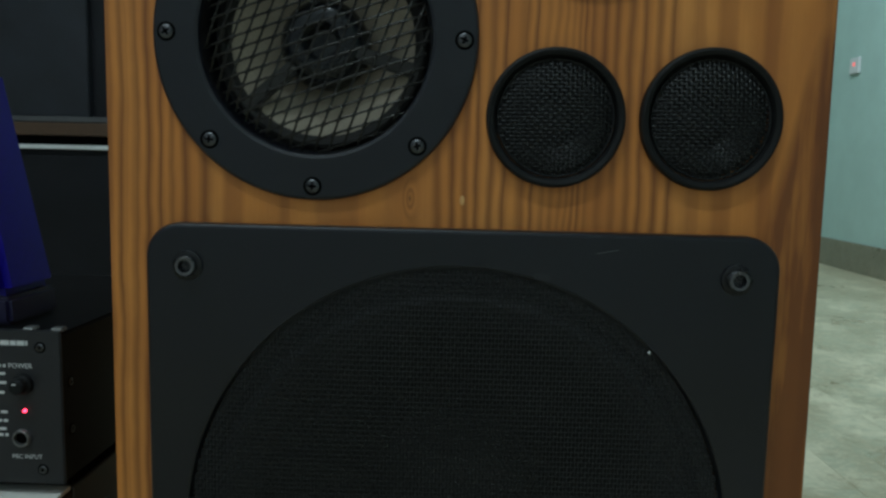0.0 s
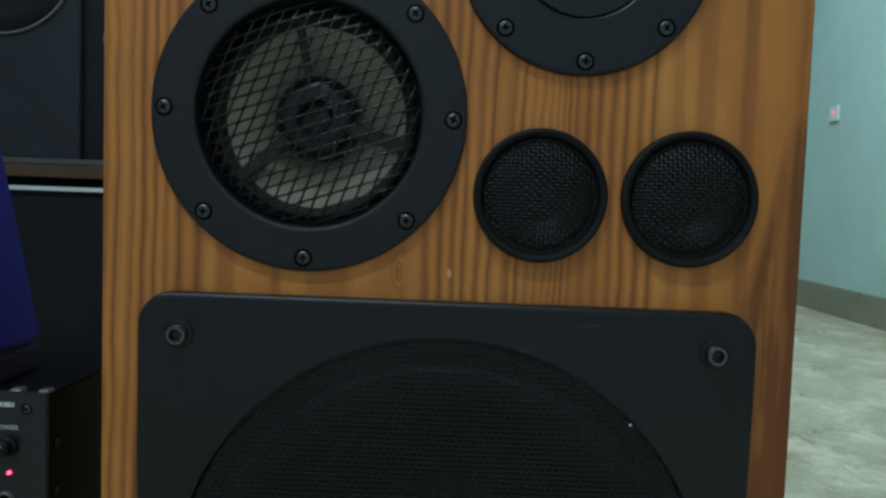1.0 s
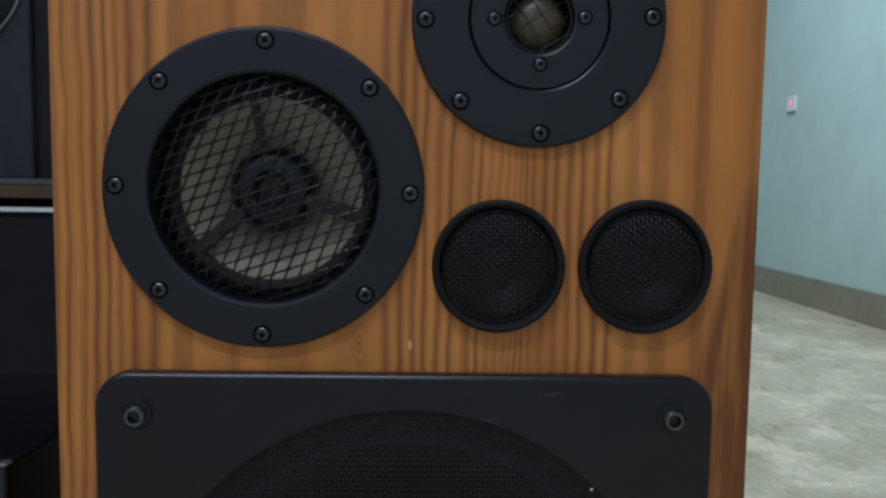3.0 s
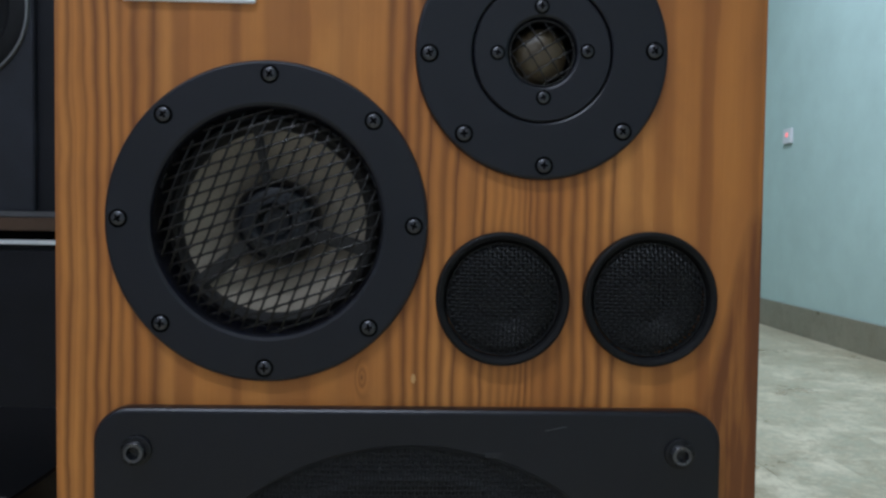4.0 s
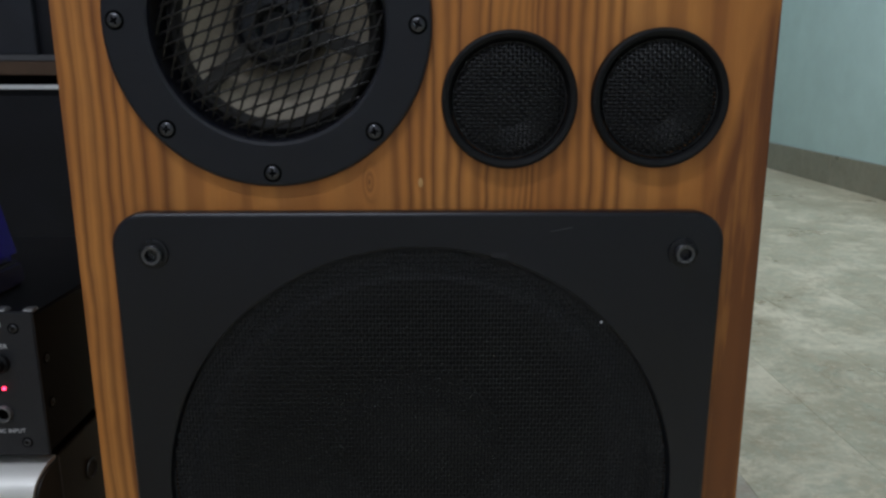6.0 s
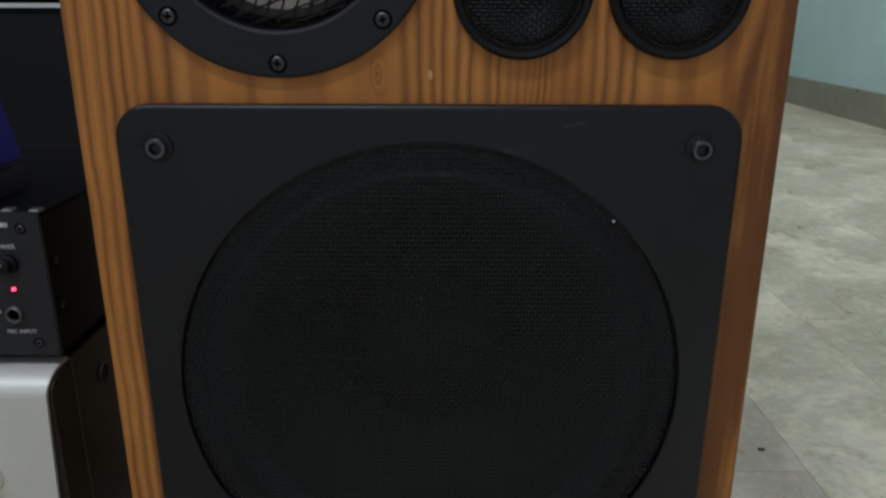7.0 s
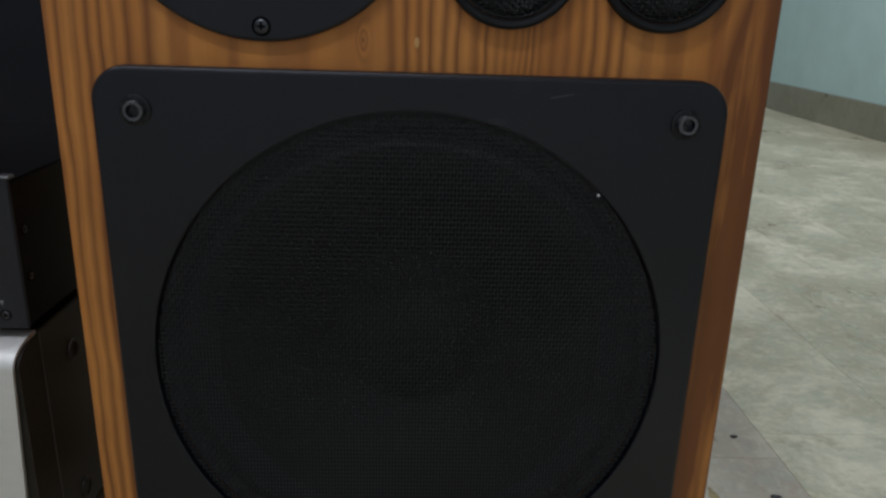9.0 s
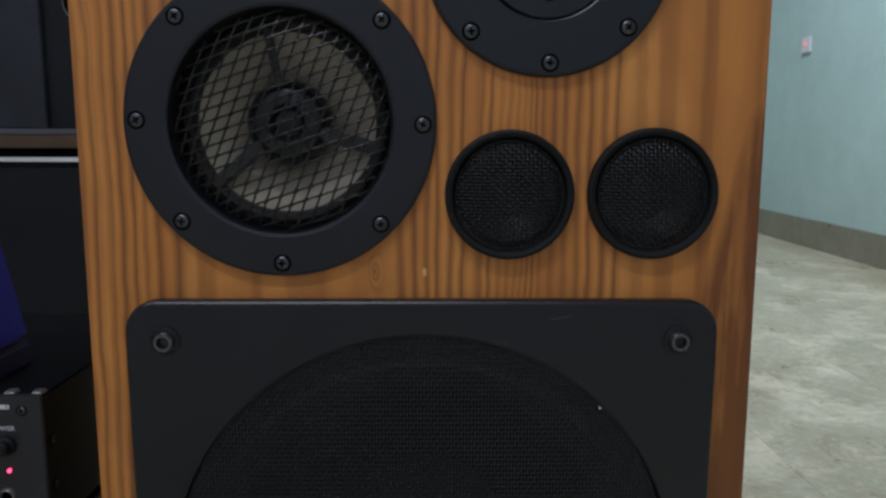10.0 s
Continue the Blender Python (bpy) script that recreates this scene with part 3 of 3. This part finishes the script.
rim = [(0.0186 + 0.0007 * math.cos(a), -0.0032 + 0.0007 * math.sin(a)) for a in (0.0, 1.05, 2.1, 3.14, 4.19, 5.24, 6.283)]
part("guard_ring", lathe(rim, 48), MESH_STEEL, tw)
part("basket", lathe([(0.0290, 0.0040), (0.0180, 0.0120), (0.0, 0.0200)], 32), RECESS_SHADE, tw)


# two small cone units behind black wire cloth
def small_unit(at, r):
    k = r / 0.0385
    u = part("small_driver", lathe([(0.0300 * k, 0.0020), (0.0385 * k, 0.0015), (0.0385 * k, -0.0046), (0.0380 * k, -0.0062), (0.0366 * k, -0.0068), (0.0345 * k, -0.0060), (0.0334 * k, -0.0040),
                                    (0.0328 * k, 0.0000), (0.0318 * k, 0.0040)], 72), RUBBER, speaker, "round black driver behind fine wire cloth", at)
    cloth = part("wire_cloth", woven_mesh(0.0318 * k, 0.0025, 0.0021, 0.00110, lambda q: -0.0030 - 0.0058 * max(0.0, 1 - (q / (0.0320 * k)) ** 3), "wire_cloth", MESH_SMALL), None, u)
    tagged(cloth, kind="stuff")
    part("cloth_rim", lathe([(0.0312 * k, -0.0026), (0.0316 * k, -0.0034), (0.0322 * k, -0.0036), (0.0327 * k, -0.0030), (0.0329 * k, -0.0010)], 64), WASHER, u)
    part("cone", lathe([(0.0318 * k, 0.0040), (0.0290 * k, 0.0018), (0.0260 * k, 0.0040), (0.0180 * k, 0.0100), (0.0140 * k, 0.0135), (0.0120 * k, 0.0110), (0.0080 * k, 0.0085), (0.0, 0.0075)], 48), SMALL_CONE, u)
    return u


small_unit((0.0517, 0.0015, 0.4580), 0.0390)
small_unit((0.1380, 0.0015, 0.4588), 0.0395)


# woofer on a square plate
def woofer_plate():
    bm = bmesh.new()
    levels = [(0.0, 0.0005), (0.0, -0.0062), (0.0005, -0.0077), (0.0015, -0.0087), (0.0028, -0.0090)]
    n = 96
    rings = []
    for inset, y in levels:
        pts = rounded_outline(0.1802 - inset, 0.1772 - inset, 0.020 - inset, 14)
        rings.append([bm.verts.new((x, y, z)) for x, z in pts])
    for a, b in zip(rings, rings[1:]):
        for i in range(len(a)):
            j = (i + 1) % len(a)
            bm.faces.new((a[i], a[j], b[j], b[i]))
    hole = []
    for r, y in ((0.1590, -0.0090), (0.1582, -0.0084), (0.1578, -0.0040), (0.1578, 0.0005)):
        hole.append([bm.verts.new((r * math.cos(2 * math.pi * i / n), y, -0.0020 + r * math.sin(2 * math.pi * i / n))) for i in range(n)])
    for a, b in zip(hole, hole[1:]):
        for i in range(n):
            j = (i + 1) % n
            bm.faces.new((a[i], a[j], b[j], b[i]))
    face = rings[-1]
    edges = [bm.edges.get((face[i], face[(i + 1) % len(face)])) for i in range(len(face))]
    edges += [bm.edges.get((hole[0][i], hole[0][(i + 1) % n])) for i in range(n)]
    bmesh.ops.triangle_fill(bm, use_beauty=True, use_dissolve=False, edges=edges)
    return bm


woof = part("woofer_driver", woofer_plate(), BLACK, speaker, "square matt black woofer plate with rounded corners", (0, 0, 0.2172), 9)
for bx, bz in ((-0.1555, 0.1530), (0.1555, 0.1528), (-0.1550, -0.1512), (0.1558, -0.1530)):
    b = part("bolt", BOLT, None, woof, "", (bx, -0.0090, bz))
    b.rotation_euler = (0, bx * 9 + bz, 0)
WC = (0, 0, -0.0020)
cloth = part("wire_cloth", woven_mesh(0.1560, 0.0021, 0.0030, 0.00108, lambda q: -0.0072 - 0.0016 * (1 - (q / 0.156) ** 6), "wire_cloth"), None, woof, "fine black woven wire cloth", WC)
tagged(cloth, kind="stuff")
part("surround", lathe([(0.1578, 0.0030), (0.1480, 0.0030), (0.1440, -0.0005), (0.1370, -0.0032), (0.1300, -0.0010), (0.1250, 0.0040), (0.1220, 0.0050)], 96), SURROUND, woof, "", WC)
part("cone", lathe([(0.1240, 0.0045), (0.0900, 0.0260), (0.0560, 0.0500), (0.0480, 0.0450), (0.0300, 0.0360), (0.0, 0.0320)], 96), WOOFER_CONE, woof, "", WC)

part("paint_chip", lathe([(0, -0.0005), (0.0006, -0.0004), (0.0009, 0.0)], 10), PRINT, woof, "", (0.1092, -0.0088, 0.1096))
scratch = part("scratch", box_bm((-0.0065, -0.0002, -0.00018), (0.0065, 0.0004, 0.00018), 0.0001, 1), TRIM_GREY, woof, "", (0.083, -0.0090, 0.1668))
scratch.rotation_euler = (0, radians(-11), 0)
part("worn_tab", box_bm((-0.006, -0.0095, -0.0028), (0.006, -0.0070, 0.0028), 0.0014), UNIT_FRONT, woof, "", (0.0470, 0.0, 0.1515))

part("print_line", bars(bmesh.new(), 0.082, 0.140, -0.1745, 0.0016, -0.0090, 31, 0.0008), TRIM_GREY, woof)
part("light_fleck", lathe([(0, -0.0004), (0.0010, -0.0003), (0.0016, 0.0001)], 12), FLECK, speaker, "", (0.0005, 0, 0.4105)).scale = (1, 1, 2.0)
part("badge", box_bm((-0.166, -0.0022, 0.624), (-0.0915, 0.0002, 0.662), 0.0006), BADGE, speaker, "plain white rectangular badge plate")


# ---------------------------------------------------------------- black unit with a red lamp
UX1, UX0, UY, UZ0, UZ1 = -0.2670, -0.705, 0.055, 0.2060, 0.3140
unit = thing("audio_processor", ((UX0 + UX1) / 2, UY + 0.13, UZ0 - 0.0070), "black rack audio unit with a red lamp on the amplifier", "audio unit")
UC = Vector(unit.location)


def loc(x, y, z, base=None):
    b = UC if base is None else base
    return (x - b.x, y - b.y, z - b.z)


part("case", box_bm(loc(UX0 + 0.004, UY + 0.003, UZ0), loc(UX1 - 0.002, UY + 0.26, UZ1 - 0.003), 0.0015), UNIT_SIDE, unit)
part("front_panel", box_bm(loc(UX0, UY, UZ0 + 0.0005), loc(UX1, UY + 0.003, UZ1), 0.0008), UNIT_FRONT, unit)
FLUSH = screw_mesh(0.0028)
for sx, sz in ((-0.2810, 0.3024), (-0.2818, 0.2170), (-0.690, 0.3061), (-0.690, 0.2178)):
    part("screw", FLUSH, None, unit, "", loc(sx, UY - 0.0001, sz))
for sy, sz in ((0.070, 0.275), (0.070, 0.241)):
    s_ob = part("side_screw", FLUSH, None, unit, "", loc(UX1 - 0.0019, sy, sz))
    s_ob.rotation_euler = (0, 0, radians(90))
for sx in (-0.2705, -0.2895):
    part("top_clip", box_bm((-0.0042, -0.002, 0), (0.0042, 0.007, 0.0026), 0.0011, 3), RING, unit, "small dull metal clip", loc(sx, UY + 0.003, UZ1 - 0.001))
knob = part("power_knob", lathe([(0.0072, 0.0), (0.0070, -0.003), (0.0056, -0.004), (0.0052, -0.0085), (0.0042, -0.0095), (0, -0.0095)], 32), RUBBER, unit, "small black power knob", loc(-0.2935, UY, 0.2768))
part("pointer", box_bm((-0.0018, -0.0099, 0.0018), (0.0006, -0.0094, 0.0027)), PRINT, knob)
part("lamp", lathe([(0, -0.0018), (0.0009, -0.0014), (0.0013, 0.0)], 20), LED, unit, "glowing red lamp", loc(-0.2928, UY, 0.2583))
jack = part("jack_socket", lathe([(0.0062, 0.0), (0.0060, -0.0022), (0.0054, -0.0030), (0.0046, -0.0029), (0.0042, -0.0005)], 32), RING, unit, "metal-ringed jack socket", loc(-0.2952, UY, 0.2392))
# flat near-black disc stands for the shade inside the socket
part("hole", lathe([(0.0044, -0.0006), (0, -0.0006)], 24), RECESS_SHADE, jack)
part("lettering", text_mesh("POWER", 0.0034, PRINT), None, unit, "", loc(-0.2950, UY - 0.0001, 0.2893))
part("lettering", text_mesh("MIC INPUT", 0.0031, PRINT), None, unit, "", loc(-0.2925, UY - 0.0001, 0.2258))
part("print_line", bars(bmesh.new(), -0.350 - UC.x, -0.2895 - UC.x, 0.3051 - UC.z, 0.0032, UY - UC.y, 4, 0.0007), PRINT, unit)
for i, z in enumerate((0.2892, 0.2838, 0.2775, 0.2707, 0.2570, 0.2510, 0.2452, 0.2410)):
    part("print_line", bars(bmesh.new(), -0.3290 - UC.x, -0.3050 - UC.x, z - UC.z, 0.0019, UY - UC.y, 20 + i), PRINT, unit)
for fx, fy in ((UX1 - 0.03, UY + 0.03), (UX0 + 0.03, UY + 0.03), (UX1 - 0.03, UY + 0.23), (UX0 + 0.03, UY + 0.23)):
    part("foot", box_bm(loc(fx - 0.008, fy - 0.008, UZ0 - 0.0070), loc(fx + 0.008, fy + 0.008, UZ0 + 0.0005), 0.0015), RUBBER, unit)

# ---------------------------------------------------------------- silver amplifier
AX1, AX0, AY, AZ0, AZ1 = -0.2715, -0.720, 0.035, 0.0190, 0.1990
amp = thing("amplifier", ((AX0 + AX1) / 2, 0.20, 0), "silver brushed amplifier with dark brown-black steel sides on the floor", "amplifier")
AC = Vector(amp.location)
RY, RZ, SEAM = 0.027, 0.0165, 0.070          # rounded top edge of the front panel, and the seam behind it


def arc(shrink):
    return [(AY + RY - (RY - shrink) * math.cos(radians(90 * k / 10)), AZ1 - RZ + (RZ - shrink) * math.sin(radians(90 * k / 10))) for k in range(11)]


def swept(prof, x0, x1, draw_in=0.0):
    """A closed outline in y and z drawn out along x."""
    bm = bmesh.new()
    ends = [[bm.verts.new(loc(x - (draw_in * (AZ1 - z) / (AZ1 - AZ0) if x == x1 else 0.0), y, z, AC)) for y, z in prof] for x in (x0, x1)]
    m = len(prof)
    for k in range(m):
        q = (k + 1) % m
        bm.faces.new((ends[0][k], ends[0][q], ends[1][q], ends[1][k]))
    for e in ends:
        bmesh.ops.triangle_fill(bm, edges=[bm.edges.get((e[k], e[(k + 1) % m])) for k in range(m)], use_beauty=True)
    return bm


part("front_panel", swept([(AY + 0.003, AZ0), (AY, AZ0 + 0.003)] + arc(0.0) + [(SEAM, AZ1), (SEAM, AZ1 - 0.003)] + arc(0.003)[::-1], AX0, AX1, 0.009), ALU, amp,
     "brushed silver front panel with a rounded top edge")
part("case", swept([(AY + 0.0035, AZ0)] + arc(0.0035) + [(AY + 0.36, AZ1 - 0.0035), (AY + 0.36, AZ0)], AX0 + 0.003, AX1 + 0.0018), AMP_SIDE, amp, "dark brown-black painted steel case")
part("top_cover", box_bm(loc(AX0 + 0.002, SEAM + 0.0005, AZ1 - 0.004, AC), loc(AX1 + 0.0022, AY + 0.365, AZ1, AC), 0.0008), AMP_SIDE, amp)
part("side_seam", box_bm(loc(AX1 + 0.0012, SEAM - 0.0004, AZ0 + 0.002, AC), loc(AX1 + 0.0023, SEAM + 0.0004, AZ1 - 0.001, AC)), RING, amp)
for vy, vz in ((0.117, 0.161), (0.108, 0.039), (0.250, 0.161), (0.250, 0.039)):
    v = part("side_hole", lathe([(0.0090, 0.0004), (0.0085, -0.0012), (0.0070, -0.0012), (0.0062, 0.0002), (0, 0.0004)], 24), AMP_SIDE, amp, "", loc(AX1 + 0.0018, vy, vz, AC))
    v.rotation_euler = (0, 0, radians(90))
for kx, kz, kr in ((-0.3325, 0.119, 0.0165), (-0.3305, 0.057, 0.0078)):
    part("knob", lathe([(kr * 1.15, 0.0), (kr * 1.1, -0.002), (kr, -0.0025), (kr * 0.97, -0.009), (kr * 0.88, -0.0105), (kr * 0.4, -0.0098), (0, -0.0096)], 40), ALU, amp, "round silver knob", loc(kx, AY, kz, AC))
part("screw", screw_mesh(0.0016), None, amp, "", loc(-0.288, AY, 0.069, AC))
for fx, fy in ((AX1 - 0.04, 0.09), (AX0 + 0.04, 0.09), (AX1 - 0.04, 0.34), (AX0 + 0.04, 0.34)):
    f = lathe([(0, 0), (0.018, 0), (0.020, 0.004), (0.020, 0.0235), (0, 0.0235)], 24)
    bmesh.ops.rotate(f, verts=f.verts, cent=(0, 0, 0), matrix=Matrix.Rotation(radians(90), 3, "X"))
    part("foot", f, RUBBER, amp, "", loc(fx, fy, 0, AC))

# ---------------------------------------------------------------- blue tapering box
blue = thing("desk_speaker", (-0.387, 0.110, UZ1 - 0.003), "glossy deep-blue tapering plastic box on a dark base", "desk speaker")


def taper(bx, by, tx, ty, z0, z1, bevel):
    bm = bmesh.new()
    b = [bm.verts.new((sx * bx, sy * by, z0)) for sx, sy in ((-1, -1), (1, -1), (1, 1), (-1, 1))]
    t = [bm.verts.new((sx * tx, sy * ty, z1)) for sx, sy in ((-1, -1), (1, -1), (1, 1), (-1, 1))]
    bm.faces.new(b[::-1])
    bm.faces.new(t)
    for i in range(4):
        j = (i + 1) % 4
        bm.faces.new((b[i], b[j], t[j], t[i]))
    bmesh.ops.bevel(bm, geom=list(bm.edges), offset=bevel, segments=4, affect="EDGES")
    return bm


part("base", taper(0.0720, 0.031, 0.0710, 0.0305, 0.0, 0.020, 0.003), DARK_BLUE, blue)
part("body", taper(0.0715, 0.031, 0.0400, 0.026, 0.0202, 0.183, 0.006), BLUE, blue, "glossy deep-blue plastic shell")

# ---------------------------------------------------------------- black speakers further back
BY, BX0, BX1 = 0.96, -1.20, -0.52
low = thing("black_cabinet", ((BX0 + BX1) / 2, BY + 0.2, 0), "large black floor cabinet with a bright metal top strip", "cabinet")
LC = Vector(low.location)
part("body", box_bm(loc(BX0, BY, 0, LC), loc(BX1, BY + 0.4, 0.4455, LC), 0.012, 4), SPK_DARK, low)
part("metal_strip", box_bm(loc(BX0 + 0.005, BY - 0.003, 0.4450, LC), loc(BX1 - 0.005, BY + 0.39, 0.4530, LC), 0.001), CHROME, low, "bright metal edge strip")

top = thing("black_loudspeaker", ((BX0 + BX1) / 2, BY + 0.2, 0.4530), "tall black loudspeaker with a grey-ringed driver, stacked on a black cabinet", "loudspeaker")
TC = Vector(top.location)
# near-black box added to paint the shaded gap between strip and trim
part("plinth", box_bm(loc(BX0 + 0.01, BY + 0.012, 0.4530, TC), loc(BX1 - 0.01, BY + 0.39, 0.470, TC)), RECESS_SHADE, top)
part("trim", box_bm(loc(BX0, BY, 0.470, TC), loc(BX1, BY + 0.4, 0.4945, TC), 0.002), TRIM_BROWN, top, "brown wooden bottom board")
part("ledge", box_bm(loc(BX0, BY + 0.001, 0.4947, TC), loc(BX1, BY + 0.03, 0.5060, TC), 0.002), TRIM_GREY, top)
part("body", box_bm(loc(BX0, BY + 0.030, 0.4949, TC), loc(BX1, BY + 0.4, 1.35, TC), 0.004), SPK_DARK, top)
part("baffle", box_bm(loc(BX0 + 0.10, BY + 0.016, 0.5064, TC), loc(-0.709, BY + 0.032, 1.33, TC), 0.002), SPK_FRONT, top, "blue-black textured front board")
drv = part("driver", lathe([(0.143, 0.001), (0.143, -0.004), (0.1415, -0.0065), (0.1380, -0.0065), (0.1365, 0.0)], 80), RING, top, "round driver with a grey metal ring", loc(-0.858, BY + 0.016, 0.8766, TC))
part("cone", lathe([(0.1375, 0.0), (0.132, -0.003), (0.124, -0.006), (0.110, -0.007), (0.100, -0.001), (0.060, -0.003), (0.045, -0.010), (0, -0.014)], 64), RUBBER, drv)
port = part("port", lathe([(0.0378, 0.001), (0.0378, -0.0025), (0.0368, -0.0032), (0.0358, -0.0025), (0.0354, 0.001)], 48), RING, top, "thin metal ring round a dark port", loc(-0.634, BY + 0.030, 0.7365, TC))
# flat near-black disc stands for the shade inside the port
part("hole", lathe([(0.0356, -0.0004), (0, -0.0004)], 40), RECESS_SHADE, port)

# ---------------------------------------------------------------- wall switch
sw = thing("wall_switch", (X1, 3.052, 0.920), "small white wall switch plate with a glowing red lamp", "switch")
part("plate", box_bm((-0.012, -0.040, -0.036), (0.0, 0.040, 0.036), 0.003), SWITCH_WHITE, sw)
part("lamp", box_bm((-0.0140, -0.008, -0.003), (-0.0115, 0.009, 0.014), 0.001), NEON, sw, "glowing red indicator")

# ---------------------------------------------------------------- assumed tube lamps, out of view
for lx, ly, lz, watts, turn in LAMPS:
    fix = thing("assumed_tube_lamp", (lx, ly, lz), "assumed white ceiling tube lamp, out of view", "lamp", "ceiling tube lamps", "", turn)
    tb = lathe([(0, -0.6), (0.014, -0.6), (0.014, 0.6), (0, 0.6)], 20)
    bmesh.ops.rotate(tb, verts=tb.verts, cent=(0, 0, 0), matrix=Matrix.Rotation(radians(90), 3, "Z"))
    part("tube", tb, TUBE, fix)
    part("housing", box_bm((-0.62, -0.035, 0.016), (0.62, 0.035, ZC - lz), 0.004), SWITCH_WHITE, fix)

# ---------------------------------------------------------------- marks on the floor
for mx, my, mr in ((0.346, 0.151, 0.0042), (0.348, 0.255, 0.0030)):
    sp = bmesh.new()
    bmesh.ops.create_icosphere(sp, subdivisions=2, radius=mr)
    rng = random.Random(int(mx * 1000))
    for v in sp.verts:
        v.co = Vector((v.co.x * 1.35, v.co.y * 0.8, v.co.z * 0.3)) * rng.uniform(0.85, 1.15)
    ob = new("dirt_speck", finish(sp, "dirt_speck", DIRT))
    ob.location = (mx, my, 0.001)
    tagged(ob, "small black speck of dirt on the marble floor", "speck", "specks on the floor")

def stain_mesh():
    """A thin dried spill that widens along its run."""
    bm = bmesh.new()
    rows = []
    n = 26
    for i in range(n + 1):
        t = i / n
        y = 0.166 - 0.17 * t
        mid_x = 0.287 + 0.006 * math.sin(3.0 * t) - 0.014 * t
        half = 0.0015 + 0.015 * t ** 0.8 + 0.0030 * noise.noise((t * 9, 1.0, 0))
        a, b = mid_x - half + 0.004 * noise.noise((t * 14, 5.0, 0)), mid_x + half + 0.005 * noise.noise((t * 12, 9.0, 0))
        rows.append([bm.verts.new((a, y, 0.0003)), bm.verts.new(((a + b) / 2, y, 0.0009)), bm.verts.new((b, y, 0.0003))])
    for p, q in zip(rows, rows[1:]):
        bm.faces.new((p[0], p[1], q[1], q[0]))
        bm.faces.new((p[1], p[2], q[2], q[1]))
    return finish(bm, "floor_stain", STAIN)


tagged(new("floor_stain", stain_mesh()), "dried ochre spill on the marble floor beside the loudspeaker", "stain")

# ---------------------------------------------------------------- skirting and floor slabs
COL, EDGE = 0.1735, 0.380   # slab width and one joint
slab_cache = {}


def slab_mesh(w, l, mat):
    key = (round(w, 3), round(l, 3), mat.name)
    if key not in slab_cache:
        bm = bmesh.new()
        g, c = 0.00015, 0.0002
        rings = [[bm.verts.new((sx * (w / 2 - i), sy * (l / 2 - i), z)) for sx, sy in ((-1, -1), (1, -1), (1, 1), (-1, 1))] for i, z in ((g, -0.0045), (g, -c), (g + c, 0.0))]
        for a, b in zip(rings, rings[1:]):
            for i in range(4):
                j = (i + 1) % 4
                bm.faces.new((a[i], a[j], b[j], b[i]))
        bm.faces.new(rings[-1])
        slab_cache[key] = finish(bm, "slab", mat, False)
    return slab_cache[key]


rng = random.Random(11)
rest_v, rest_f = [], []
i0, i1 = math.floor((X0 - EDGE) / COL), math.ceil((X1 - EDGE) / COL)
for i in range(i0, i1):
    xa, xb = max(X0, EDGE + i * COL), min(X1, EDGE + (i + 1) * COL)
    if xb - xa < 0.01:
        continue
    long = 0.156 if i == -1 else 0.31
    start = 0.060 if i == -1 else 0.262 if i == 0 else rng.uniform(0, 0.31)
    cuts, y = [], start - long * 24
    while y < Y1 + long:
        cuts.append(y)
        y += long
    for ya, yb in zip(cuts, cuts[1:]):
        ya, yb = max(Y0, ya), min(Y1, yb)
        if yb - ya < 0.01:
            continue
        cx, cy, w, l = (xa + xb) / 2, (ya + yb) / 2, xb - xa, yb - ya
        if xa > -0.25 and ya > -0.30 and cy < 3.6:
            ob = part("slab", slab_mesh(w, l, BROWN_MARBLE if i == -1 and 0.0 < yb < 0.40 else MARBLE), None, floor)
            ob.location = (cx, cy, 0)
        else:
            b = len(rest_v)
            g = 0.0008
            rest_v += [(xa + g, ya + g, 0), (xb - g, ya + g, 0), (xb - g, yb - g, 0), (xa + g, yb - g, 0)]
            rest_f.append((b, b + 1, b + 2, b + 3))
me = bpy.data.meshes.new("slabs")
me.from_pydata(rest_v, [], rest_f)
me.materials.append(MARBLE)
tagged(part("slabs", me, None, floor), kind="stuff")

y = Y0
while y < Y1 - 0.01:
    yb = min(Y1, y + 0.61)
    ob = part("skirting_tile", box_bm((X1 - 0.012, y + 0.0006, 0.0), (X1 - 0.0005, yb - 0.0006, SKIRT_H), 0.0012, 1), SKIRT, wall_east)
    y = yb
